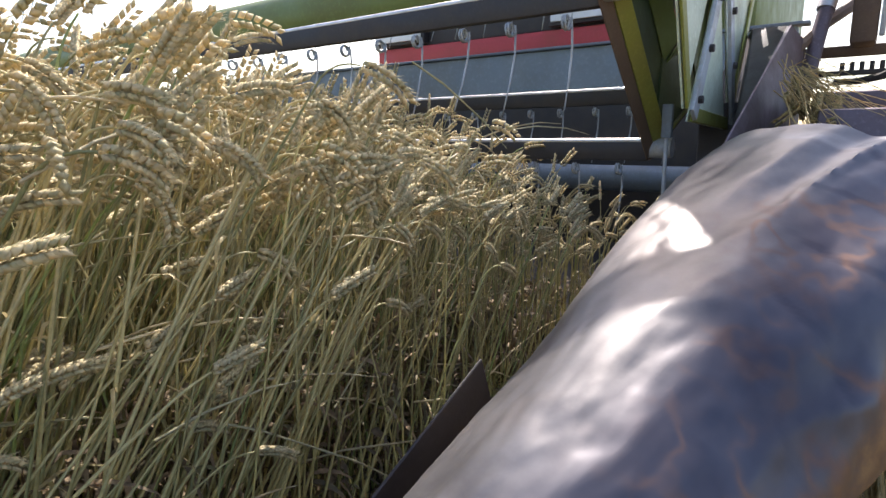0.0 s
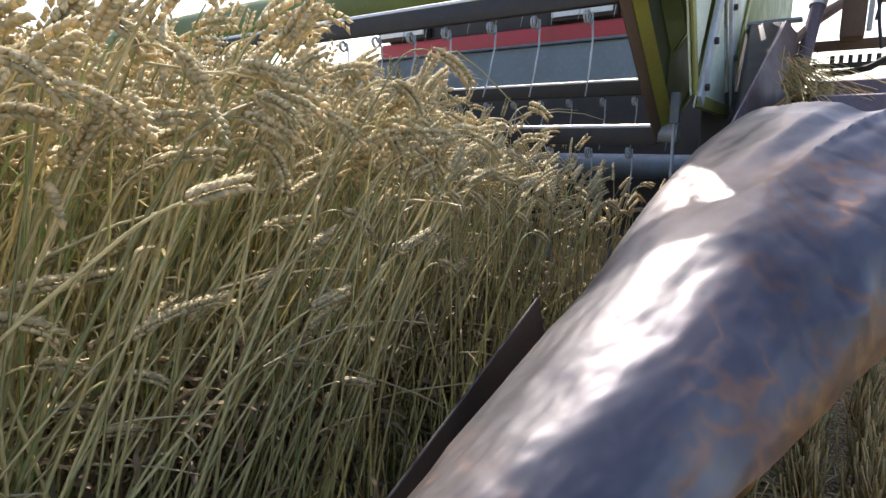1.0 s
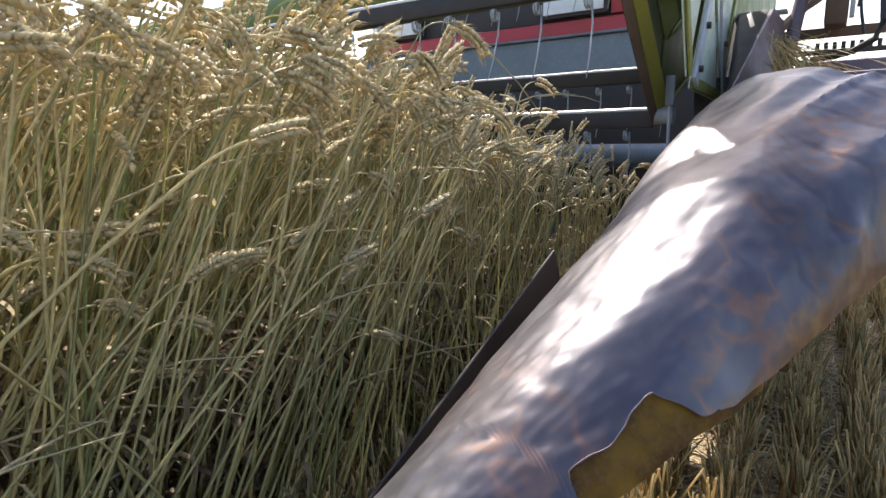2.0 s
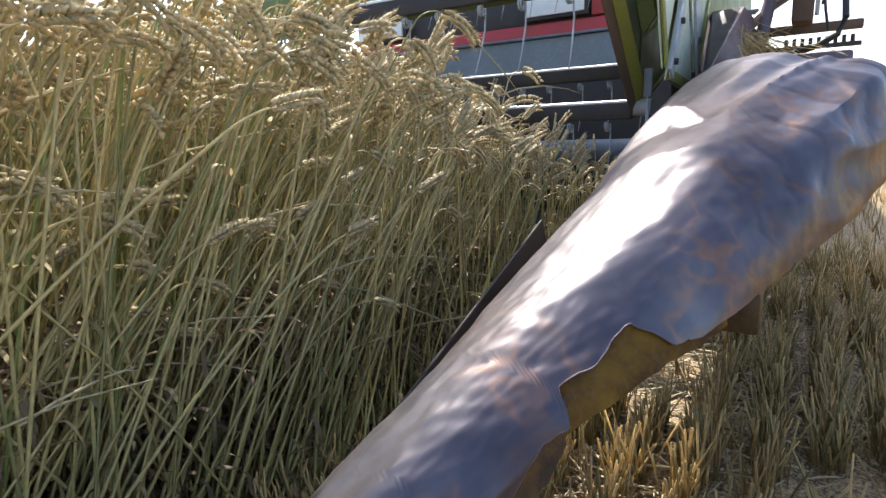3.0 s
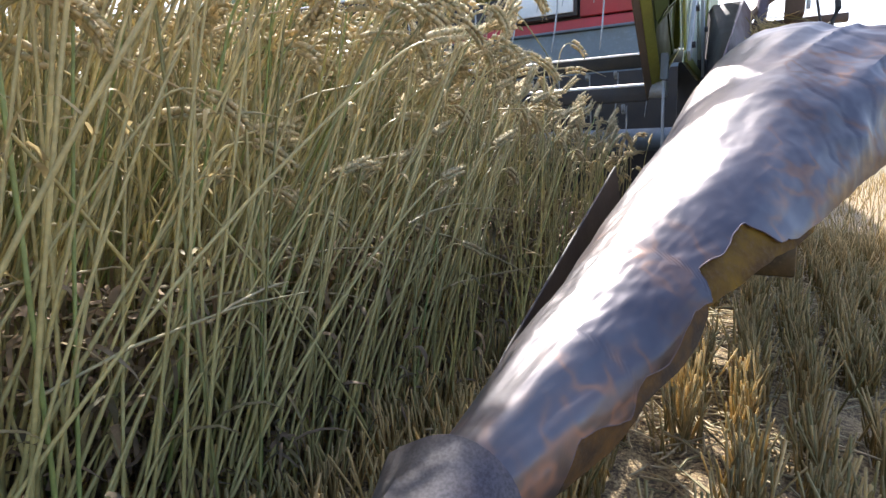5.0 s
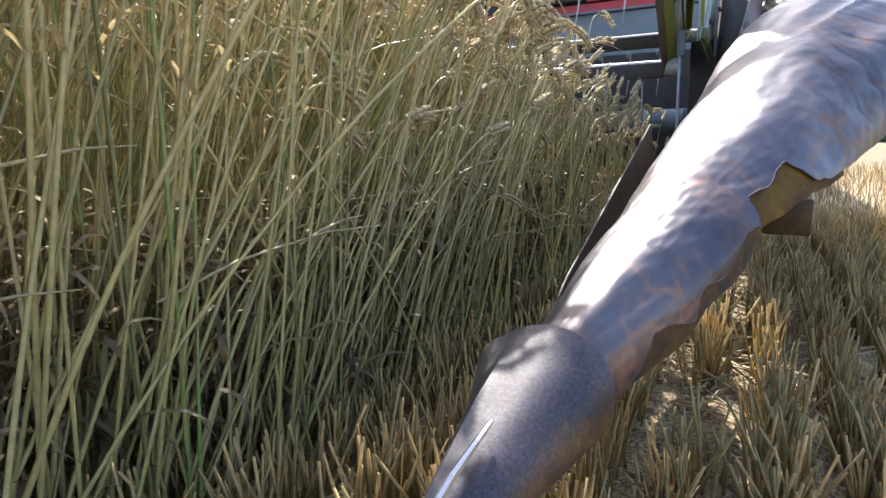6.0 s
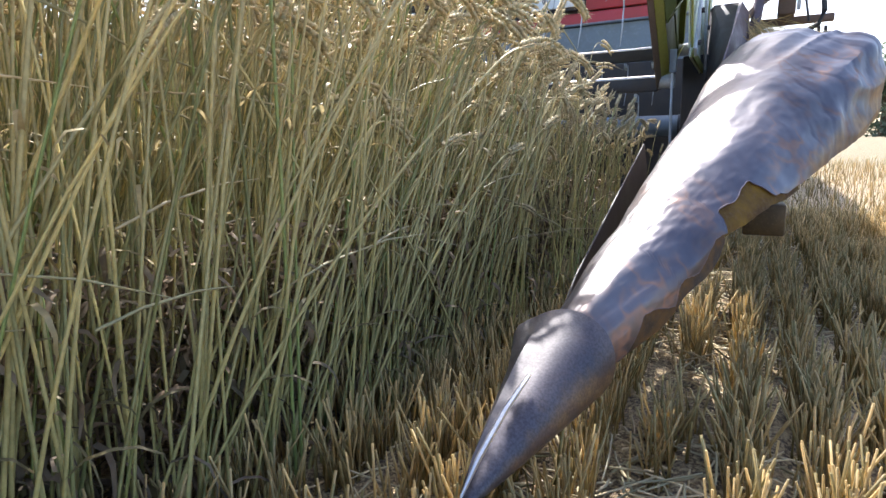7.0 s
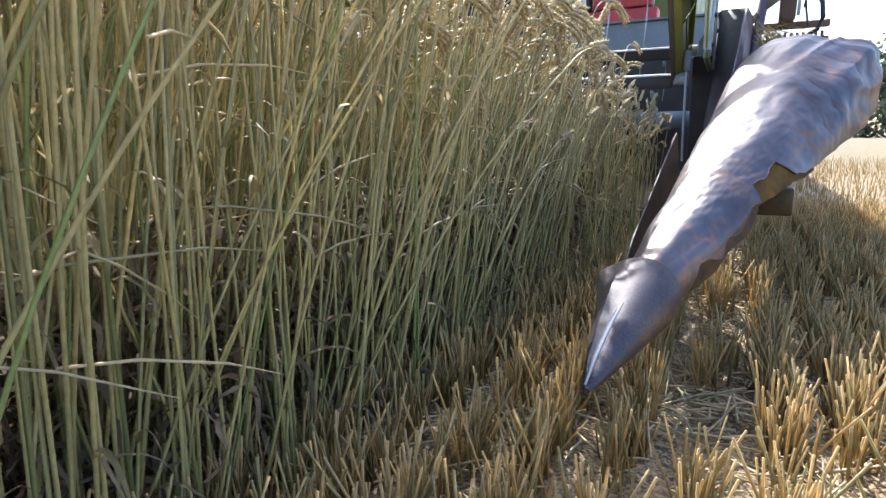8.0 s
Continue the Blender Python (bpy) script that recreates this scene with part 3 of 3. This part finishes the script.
for x in (-3.55, -0.95):
    tyre = part("tyre", tube([(x, 5.9, 0.85), (x + 0.07, 5.9, 0.85), (x + 0.53, 5.9, 0.85), (x + 0.6, 5.9, 0.85)], [0.74, 0.85, 0.85, 0.74], 40), M_RUBBER, body, "black drive tyre")
    part("rim", tube([(x - 0.02, 5.9, 0.85), (x + 0.62, 5.9, 0.85)], 0.42, 24), M_YELLOW, tyre)
for x in (-3.2, -1.2):
    part("rear_tyre", tube([(x, 10.6, 0.55), (x + 0.4, 10.6, 0.55)], 0.55, 28), M_RUBBER, body)


# ---------------------------------------------------------------- plants
rng = np.random.default_rng(11)


def strip_tube(path, radii, sides):
    """Vertices and quads of a thin tube along a path (numpy)."""
    p = np.asarray(path, float)
    d = np.gradient(p, axis=0)
    d /= np.linalg.norm(d, axis=1)[:, None] + 1e-9
    ref = np.array([0.83, 0.41, 0.37])
    u = np.cross(d, ref)
    u /= np.linalg.norm(u, axis=1)[:, None] + 1e-9
    w = np.cross(d, u)
    ang = np.arange(sides) * 2 * np.pi / sides
    v = p[:, None, :] + np.asarray(radii)[:, None, None] * (np.cos(ang)[None, :, None] * u[:, None, :] + np.sin(ang)[None, :, None] * w[:, None, :])
    n = len(p)
    i = np.arange(n - 1)[:, None] * sides
    k = np.arange(sides)[None, :]
    k2 = (k + 1) % sides
    f = np.stack([i + k, i + k2, i + sides + k2, i + sides + k], -1).reshape(-1, 4)
    return v.reshape(-1, 3), f


def grain(at, ax, out, length, width):
    """One husk: a pointed, six-cornered bead, along ax, leaning to out."""
    d = ax * 0.86 + out * 0.5
    d /= np.linalg.norm(d)
    s = np.cross(d, out)
    s /= np.linalg.norm(s) + 1e-9
    o = np.cross(s, d)
    mid = at + d * length * 0.42
    v = [at, mid + s * width, mid + o * width * 0.8, mid - s * width, mid - o * width * 0.8, at + d * length]
    f = [(0, 1, 2, 2), (0, 2, 3, 3), (0, 3, 4, 4), (0, 4, 1, 1), (5, 2, 1, 1), (5, 3, 2, 2), (5, 4, 3, 3), (5, 1, 4, 4)]
    return np.array(v), np.array(f)


def wheat(r, fine, lean, droop, height, leaves=0, thick=1.0):
    """One wheat stalk: (stem, ear, leaf) each as vertices and quads. It leans along +x."""
    n = 9 if fine else 6
    s = np.linspace(0, 1, n)
    bend = lean * (0.55 + 0.45 * s) + r.normal(0, 0.03, n).cumsum() * 0.25
    step = height / (n - 1)
    side = r.normal(0, 0.05)
    pts = [np.zeros(3)]
    for b in bend[1:]:
        pts.append(pts[-1] + step * np.array([math.sin(b), side * 0.5, math.cos(b)]))
    # the neck and the ear curve over
    ear_n = 8
    ear_len = r.uniform(0.068, 0.095)
    ang = bend[-1]
    neck = []
    q = pts[-1]
    for i in range(4):
        ang += droop * 0.14
        q = q + 0.016 * np.array([math.sin(ang), side, math.cos(ang)])
        neck.append(q)
    ear = [q]
    for i in range(ear_n):
        ang += droop * 0.055
        q = q + ear_len / ear_n * np.array([math.sin(ang), side, math.cos(ang)])
        ear.append(q)
    path = np.array(pts + neck)
    rad = np.linspace(0.0031, 0.0016, len(path)) * r.uniform(0.8, 1.2) * thick
    stem = strip_tube(path, rad, 5 if fine else 3)
    # ear
    ear = np.array(ear)
    V, F, base = [], [], 0
    rows = 13 if fine else 7
    for i in range(rows):
        k = (i + 0.5) / rows * ear_n
        j = min(int(k), ear_n - 1)
        at = ear[j] + (ear[j + 1] - ear[j]) * (k - j)
        ax = ear[j + 1] - ear[j]
        ax /= np.linalg.norm(ax)
        across = np.cross(ax, [0, 1, 0.2])
        across /= np.linalg.norm(across) + 1e-9
        deep = np.cross(ax, across)
        taper = 0.75 + 0.35 * math.sin(math.pi * min(1, (i + 1.5) / rows))
        outs = [across, -across] if not fine else [across + deep * 0.55, across - deep * 0.55, -across + deep * 0.55, -across - deep * 0.55]
        for o in outs:
            o = o / np.linalg.norm(o)
            a2 = at + o * 0.0026 + ax * r.uniform(-0.002, 0.002)
            v, f = grain(a2, ax, o, r.uniform(0.0125, 0.0175) * (1 if fine else 1.3), (0.0062 if fine else 0.0078) * taper)
            V.append(v)
            F.append(f + base)
            base += len(v)
            if fine:                                # a short bristle on the husk
                way = ax * 0.8 + o * r.uniform(0.25, 0.75) + r.normal(0, 0.12, 3)
                thin = np.cross(way, ax + 0.3)
                thin *= 0.0006 / (np.linalg.norm(thin) + 1e-9)
                V.append(np.array([v[5] - thin, v[5] + thin, v[5] + way * r.uniform(0.006, 0.016)]))
                F.append(np.array([(0, 1, 2, 2)]) + base)
                base += 3
    earm = (np.concatenate(V), np.concatenate(F))
    # dry leaves
    V, F, base = [], [], 0
    for i in range(leaves or 1):
        j = int(r.integers(1, n - 2))
        o = path[j]
        az = r.uniform(0, 2 * math.pi)
        h = np.array([math.cos(az), math.sin(az), 0])
        length, up = r.uniform(0.08, 0.2), r.uniform(0.2, 1.1)
        m = 6
        lw = r.uniform(0.002, 0.0038)
        tw = r.uniform(-1.5, 1.5)
        pos = o.copy()
        for k in range(m):
            wv = lw * (1 - (k / (m - 1)) ** 2) + 0.0004
            sd = np.cross(h, [0, 0, 1]) * math.cos(tw * k / m) + np.array([0, 0, 1]) * math.sin(tw * k / m)
            V += [pos - sd * wv, pos + sd * wv]
            pos = pos + length / m * (h * math.cos(up) + np.array([0, 0, math.sin(up)]))
            up -= r.uniform(0.25, 0.75)
        for k in range(m - 1):
            F.append((base + 2 * k, base + 2 * k + 1, base + 2 * k + 3, base + 2 * k + 2))
        base += 2 * m
    leaf = (np.array(V), np.array(F))
    return stem, earm, leaf


def array_mesh(name, verts, quads, mat):
    """A mesh from vertex and quad arrays; a quad whose last two corners agree is a triangle."""
    me = bpy.data.meshes.new(name)
    tri = quads[:, 2] == quads[:, 3]
    counts = np.where(tri, 3, 4)
    keep = np.ones(quads.shape, bool)
    keep[tri, 3] = False
    loops = quads[keep]
    me.vertices.add(len(verts))
    me.vertices.foreach_set("co", np.asarray(verts, np.float32).ravel())
    me.loops.add(len(loops))
    me.loops.foreach_set("vertex_index", loops.astype(np.int32))
    me.polygons.add(len(quads))
    me.polygons.foreach_set("loop_start", np.concatenate([[0], np.cumsum(counts)[:-1]]).astype(np.int32))
    me.materials.append(mat)
    me.update(calc_edges=True)
    me.validate()
    return me


def gather(pieces):
    """Joins (vertices, quads) pairs."""
    off, V, F = 0, [], []
    for v, f in pieces:
        V.append(v)
        F.append(f + off)
        off += len(v)
    return np.concatenate(V), np.concatenate(F)


def turned(v, at, spin, size):
    c, s = math.cos(spin), math.sin(spin)
    return np.stack([(v[:, 0] * c - v[:, 1] * s) * size, (v[:, 0] * s + v[:, 1] * c) * size, v[:, 2] * size], 1) + np.asarray(at)


def crop_edge(y):
    """Where the standing crop ends."""
    return lerp_table(((-0.2, -0.42), (0.1, -0.40), (0.65, -0.34), (1.0, -0.30), (1.6, -0.25), (2.3, -0.2)), y)


def lean_of(y):
    """The crop leans towards the reel, most in a gust-laid stretch before the knife."""
    return 0.13 + 0.42 * math.exp(-((y - 0.75) / 0.55) ** 2) + 0.06 * min(1, max(0, y))


def stance(x, y, lean):
    """Heading of the lean and height of a stalk: close to the reel the edge is swept inwards and pressed down."""
    k = min(1, max(0, (y - 1.0) / 0.6))
    low = min(1, max(0, (y - 0.65) / 1.2))
    j = min(1, max(0, (y + 0.2) / 0.5))
    head = math.pi / 2 - rng.normal(0.45 * (1 - j) + 0.05 * j - 0.35 * k, 0.85 if rng.uniform() < 0.75 else 1.6)
    depth = min(1, max(0, (crop_edge(y) - x) / 1.0))
    room = (0.09 if 0.15 < y < 1.5 else 0.18 if y > 0 else 0.3) + max(0, crop_edge(y) - x)     # how far it may hang out over the cut strip
    out = room / max(0.05, math.sin(lean) * 1.0)
    if math.cos(head) > out:
        head = math.acos(min(1.0, out))
    return head, 1.0 - 0.40 * low * (1 - 0.75 * depth)


# stalks of the crop's edge, each a thing of its own
holder = []
for k in range(19):
    lean = 0.06 + 0.055 * k
    st, ea, le = wheat(rng, True, lean, rng.uniform(0.1, 1.5) if k % 3 else rng.uniform(1.6, 2.8), rng.uniform(0.84, 1.04), 1, 1.08)
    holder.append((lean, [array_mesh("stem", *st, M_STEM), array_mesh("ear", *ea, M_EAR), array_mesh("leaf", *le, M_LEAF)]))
for lean, (a, b, c) in holder:
    a.shade_smooth()
edge_count = 235
for k in range(edge_count):
    y = -0.9 + 3.2 * (k + rng.uniform(0, 1)) / edge_count
    x = crop_edge(y) - abs(rng.normal(0, 0.09))
    want = lean_of(y) + rng.normal(0, 0.24)
    lean, meshes = min(holder, key=lambda h: abs(h[0] - want) + rng.uniform(0, 0.08))
    spin, tall = stance(x, y, lean)
    root = new("wheat_plant")
    root.matrix_basis = Matrix.LocRotScale((x, y, ground_z(x, y) - 0.015), Euler((0, 0, spin)), Vector((tall, tall, tall * rng.uniform(0.92, 1.08))))
    tagged(root, "ripe wheat plant with straw stem and nodding ear", "wheat plant", "wheat along the crop edge")
    for nm, me in zip(("stem", "ear", "leaf"), meshes):
        ob = new(nm, me)
        ob.parent = root


# stalks laid over low by the wind in the stretch before the knife
flat = []
for k in range(6):
    st, ea, le = wheat(rng, True, 0.72 + 0.06 * k, rng.uniform(0.2, 1.6), rng.uniform(0.72, 0.84), 1, 1.15)
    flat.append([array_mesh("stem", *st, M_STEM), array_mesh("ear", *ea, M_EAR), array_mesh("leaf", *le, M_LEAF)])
    flat[-1][0].shade_smooth()
for k in range(46):
    y = -0.05 + 0.95 * (k + rng.uniform(0, 1)) / 46
    x = crop_edge(y) - abs(rng.normal(0.02, 0.05))
    root = new("wheat_plant")
    root.matrix_basis = Matrix.LocRotScale((x, y, ground_z(x, y) - 0.015), Euler((0, 0, math.pi / 2 + rng.normal(0.02, 0.16))), Vector((1, 1, 1)) * rng.uniform(0.8, 1.05))
    tagged(root, "laid-over wheat plant bent low towards the reel", "wheat plant", "wheat along the crop edge")
    for nm, me in zip(("stem", "ear", "leaf"), flat[k % 6]):
        ob = new(nm, me)
        ob.parent = root


def crop_block(name, count, place, fine, label, library):
    S, E, L = [], [], []
    for _ in range(count):
        x, y = place()
        want = lean_of(y) + rng.normal(0, 0.24)
        lean, (st, ea, le) = min((library[int(rng.integers(len(library)))] for _ in range(4)), key=lambda w: abs(w[0] - want))
        spin, tall = stance(x, y, lean)
        size = tall * rng.uniform(0.90, 1.1)
        at = (x, y, -0.015)
        S.append((turned(st[0], at, spin, size), st[1]))
        E.append((turned(ea[0], at, spin, size), ea[1]))
        L.append((turned(le[0], at, spin, size), le[1]))
    root = thing(name, (0, 0, 0), label, "wheat crop", kind="stuff")
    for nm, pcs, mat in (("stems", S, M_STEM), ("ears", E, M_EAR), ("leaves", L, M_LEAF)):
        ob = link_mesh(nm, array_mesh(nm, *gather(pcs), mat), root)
        ob["kind"] = "stuff"


fine_lib = []
rough_lib = []
for k in range(40):
    lean = 0.03 + 0.72 * k / 40
    fine_lib.append((lean, wheat(rng, True, lean, rng.choice((rng.uniform(0.0, 1.2), rng.uniform(0.0, 1.2), rng.uniform(1.2, 2.5))), rng.uniform(0.80, 1.06))))
    rough_lib.append((lean, wheat(rng, False, lean, rng.choice((rng.uniform(0.0, 1.2), rng.uniform(0.0, 1.2), rng.uniform(1.2, 2.5))), rng.uniform(0.90, 1.06))))


def row_x(depth):
    """A drill row at about this depth in the crop, with some scatter."""
    return -0.125 * round(depth / 0.125) + rng.normal(0, 0.028)


def near_place():
    y = rng.uniform(-1.0, 2.45)
    return crop_edge(y) + row_x(rng.uniform(0.0, 0.55)), y


def mid_place():
    y = rng.uniform(-1.2, 2.5)
    return crop_edge(y) + row_x(rng.uniform(0.5, 2.0)), y


def far_place():
    return -2.2 - 5.5 * rng.uniform(0, 1) ** 1.3, rng.uniform(-1.6, 2.6)


crop_block("wheat_crop", 480, near_place, True, "dense ripe wheat standing beside the cut strip", fine_lib)
crop_block("wheat_crop", 420, near_place, False, "ripe wheat stems close behind the crop edge", rough_lib)
crop_block("wheat_crop", 3900, mid_place, False, "deep stand of ripe golden wheat", rough_lib)
def behind_place():
    return -0.45 - 7.0 * rng.uniform(0, 1) ** 2.0, -1.0 - 4.0 * rng.uniform(0, 1) ** 1.3


crop_block("wheat_crop", 2700, behind_place, False, "ripe wheat along the strip still to be cut", rough_lib)
crop_block("wheat_crop", 4200, far_place, False, "ripe wheat reaching away across the field", rough_lib)


# broken and lodged straws lying across the stand
pcs = []
for _ in range(150):
    y = rng.uniform(-0.9, 2.1)
    a = np.array([crop_edge(y) - rng.uniform(-0.03, 0.25), y, rng.uniform(0.25, 0.95)])
    ln, az = rng.uniform(0.12, 0.42), rng.normal(1.3, 0.5)
    d = np.array([math.cos(az), math.sin(az), rng.normal(0, 0.3)]) * ln
    sag = np.array([0, 0, -0.05 * ln])
    pcs.append(strip_tube(np.array([a - d / 2, a - d / 5 - sag, a + d / 5 - sag, a + d / 2]), [0.0022, 0.0024, 0.002, 0.0008], 4))
ob = link_mesh("broken_straw", array_mesh("broken_straw", *gather(pcs), M_STRAW))
tagged(ob, "pale broken straws lying across the standing wheat", "straw", kind="stuff")


# withered lower leaves, curled between the stems; the deep mass is added to darken the gaps
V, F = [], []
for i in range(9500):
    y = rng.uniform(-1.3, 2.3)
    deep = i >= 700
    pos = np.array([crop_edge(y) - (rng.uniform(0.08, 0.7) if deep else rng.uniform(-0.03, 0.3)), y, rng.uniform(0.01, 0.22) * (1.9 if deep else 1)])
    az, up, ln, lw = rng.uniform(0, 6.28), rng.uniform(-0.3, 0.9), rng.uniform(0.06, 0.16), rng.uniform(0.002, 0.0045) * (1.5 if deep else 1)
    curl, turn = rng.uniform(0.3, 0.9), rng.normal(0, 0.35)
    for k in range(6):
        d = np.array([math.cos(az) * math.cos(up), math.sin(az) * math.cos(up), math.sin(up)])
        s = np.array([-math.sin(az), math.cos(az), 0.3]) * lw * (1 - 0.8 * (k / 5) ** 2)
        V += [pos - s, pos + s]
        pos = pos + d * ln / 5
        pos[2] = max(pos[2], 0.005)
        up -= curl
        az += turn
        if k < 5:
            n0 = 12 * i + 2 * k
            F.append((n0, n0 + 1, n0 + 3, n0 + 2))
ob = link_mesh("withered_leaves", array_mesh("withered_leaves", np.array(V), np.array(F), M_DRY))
tagged(ob, "curled brown withered leaves low among the stems, massed deep as shade", "leaves", kind="stuff")


# ---------------------------------------------------------------- stubble and straw
def stub(r, sides):
    h = r.uniform(0.06, 0.145)
    tilt = r.normal(0, 0.2, 2)
    p = np.array([[0, 0, 0], [tilt[0] * h * 0.5, tilt[1] * h * 0.5, h * 0.55], [tilt[0] * h, tilt[1] * h, h]])
    v, f = strip_tube(p, [0.0023, 0.0020, 0.0018], sides)
    n = len(v)
    cap_f = [(n - sides, n - sides + 1, n - sides + 2, n - sides + 3)] if sides == 4 else [(n - 3, n - 2, n - 1, n - 1)]
    return v, np.concatenate([f, np.array(cap_f)])


def stubble_block(count, place, sides, size):
    pcs = []
    lib = [stub(rng, sides) for _ in range(60)]
    for _ in range(count):
        x, y = place()
        v, f = lib[int(rng.integers(60))]
        pcs.append((turned(v, (x, y, ground_z(x, y) - 0.018), rng.uniform(0, 6.28), size * rng.uniform(0.8, 1.25)), f))
    return gather(pcs)


clumps = []
while len(clumps) < 4300:
    cx, cy = -0.45 + 0.125 * rng.integers(0, 17) + rng.normal(0, 0.012), -1.3 + 5.3 * rng.uniform(0, 1)
    if noise.noise((cx * 4, cy * 3.2, 8)) > (-0.5 if cx < 0.12 else -0.25):
        clumps.append((cx, cy))


def stub_near():
    cx, cy = clumps[int(rng.integers(len(clumps)))]
    return cx + rng.normal(0, 0.015), cy + rng.normal(0, 0.017)


def stub_far():
    k = rng.uniform(0, 1) ** 1.5
    y = 1.5 + 11 * k
    return -0.45 + 0.125 * round(rng.uniform(0, 7.0) / 0.125) + rng.normal(0, 0.02) + (0.5 if y > 3.5 else 1.5), y


ob = link_mesh("stubble", array_mesh("stubble", *stubble_block(33000, stub_near, 4, 1.0), M_STUB))
tagged(ob, "rows of short golden wheat stubble on dry soil", "stubble", kind="stuff")
ob = link_mesh("stubble", array_mesh("stubble", *stubble_block(9000, stub_far, 3, 1.25), M_STUB))
tagged(ob, "golden stubble rows running off across the field", "stubble", kind="stuff")

def stub_side():
    return 1.5 + 0.125 * rng.integers(0, 24) + rng.normal(0, 0.02), rng.uniform(-4.5, 3.5)


def stub_back():
    return -0.45 + 0.125 * rng.integers(0, 18) + rng.normal(0, 0.02), rng.uniform(-4.5, -1.2)


for spot in (stub_side, stub_back):
    ob = link_mesh("stubble", array_mesh("stubble", *stubble_block(11000, spot, 3, 1.1), M_STUB))
    tagged(ob, "golden stubble rows beside the standing crop", "stubble", kind="stuff")

pcs = []
for _ in range(19000):
    x, y = rng.uniform(-1.0, 2.0), rng.uniform(-1.2, 4.0)
    heap = noise.noise((x * 2.6, y * 2.0, 20))
    if heap < rng.uniform(-0.35, 0.5) + (0.25 if x < 0.1 else 0.0):
        continue
    ln, az, up = rng.uniform(0.03, 0.13), rng.uniform(0, 6.28), rng.normal(0, 0.13)
    d = np.array([math.cos(az), math.sin(az), up]) * ln
    z = ground_z(x, y) + 0.002 + max(0, heap) * 0.03 * rng.uniform(0, 1) + abs(up) * ln * 0.5
    mid = np.array([x, y, z])
    pcs.append(strip_tube(np.array([mid - d / 2, mid + rng.normal(0, 0.004, 3), mid + d / 2]), [0.0024, 0.0027, 0.002], 3))
ob = link_mesh("loose_straw", array_mesh("loose_straw", *gather(pcs), M_STRAW))
tagged(ob, "pale broken straw and chaff lying between stubble rows", "straw", kind="stuff")

# straw caught behind the divider
pcs = []
for _ in range(110):
    a = np.array([rng.normal(0.265, 0.022), rng.normal(2.35, 0.05), rng.normal(1.02, 0.025)])
    d = np.array([rng.normal(0.10, 0.05), rng.normal(-0.05, 0.12), rng.normal(-0.10, 0.05)])
    pcs.append(strip_tube(np.array([a, a + d * 0.5 + rng.normal(0, 0.012, 3), a + d * 1.1]), [0.0014, 0.0013, 0.0009], 4))
for _ in range(8):
    st, ea, le = fine_lib[int(rng.integers(40))][1]
    e = ea[0] - ea[0].mean(0)
    pcs.append((turned(e * [1, 1, -1], (rng.normal(0.29, 0.03), rng.normal(2.3, 0.05), rng.normal(0.93, 0.025)), rng.uniform(0, 6), 1.0), ea[1]))
ob = link_mesh("straw_wisp", array_mesh("straw_wisp", *gather(pcs), M_STUB))
tagged(ob, "tangle of straw and ears caught behind the divider", "straw", kind="stuff")


# ---------------------------------------------------------------- distance
def leafy(count, centre, spread, size, seed):
    """Many small leaf clumps round a few limbs' ends: an uneven crown with gaps."""
    r = np.random.default_rng(seed)
    knots = r.normal(0, 1, (16, 3)) * np.array(spread) * 0.6
    V, F = [], []
    for i in range(count):
        k = knots[int(r.integers(16))]
        p = np.asarray(centre) + k + r.normal(0, 1, 3) * np.array(spread) * 0.26
        a, b = r.normal(0, 1, 3), r.normal(0, 1, 3)
        a /= np.linalg.norm(a)
        b = b - a * (a @ b)
        b /= np.linalg.norm(b)
        s = size * r.uniform(0.5, 1.3)
        V += [p - a * s, p + b * s * 0.6, p + a * s, p - b * s * 0.6]
        F.append((4 * i, 4 * i + 1, 4 * i + 2, 4 * i + 3))
    return np.array(V), np.array(F)


def tree(at, height, width, seed):
    r = random.Random(seed)
    root = thing("tree", at, "leafy green tree at the field's edge", "tree", "trees at the field edge")
    x, y, z = at
    own = tube([(x, y, -0.2), (x + 0.1, y, height * 0.3), (x - 0.1, y + 0.1, height * 0.75)], [width * 0.07, width * 0.05, width * 0.015], 9)
    for k in range(6):
        a, h0 = r.uniform(0, 6.28), height * r.uniform(0.28, 0.55)
        e = (x + math.cos(a) * width * 0.38, y + math.sin(a) * width * 0.38, h0 + height * r.uniform(0.15, 0.35))
        tube([(x, y, h0), ((x + e[0]) / 2, (y + e[1]) / 2, (h0 + e[2]) / 2 + 0.2), e], [width * 0.03, width * 0.02, width * 0.008], 6, True, own)
    part("trunk", own, M_BARK, root)
    link_mesh("crown", array_mesh("crown", *leafy(2600, (x, y, height * 0.62), (width * 0.42, width * 0.42, height * 0.27), width * 0.05, seed), M_TREE), root)


for k, (x, y, h, w) in enumerate(((13.6, 84, 11.5, 6.5), (18.5, 88, 9.0, 6), (23.5, 86, 10.5, 7), (30, 92, 11, 7.5), (38, 90, 9.5, 7), (47, 96, 12, 8), (60, 98, 11, 8))):
    tree((x, y, 0), h, w, 40 + k)
pcs = []
r2 = np.random.default_rng(3)
for k in range(46):
    x = 8 + 1.8 * k
    pcs.append(leafy(260, (x, 80 + r2.normal(0, 1), 1.9 + r2.normal(0, 0.3)), (1.9, 1.2, 1.5), 0.3, 100 + k))
ob = link_mesh("hedge", array_mesh("hedge", *gather(pcs), M_TREE))
tagged(ob, "long dark green hedge along the far field edge", "hedge", kind="stuff")
for k, (x, y, h, w) in enumerate(((-70, 60, 9, 8), (-95, 70, 11, 9), (-60, 95, 10, 9), (-120, 40, 10, 9))):
    tree((x, y, 0), h, w, 80 + k)
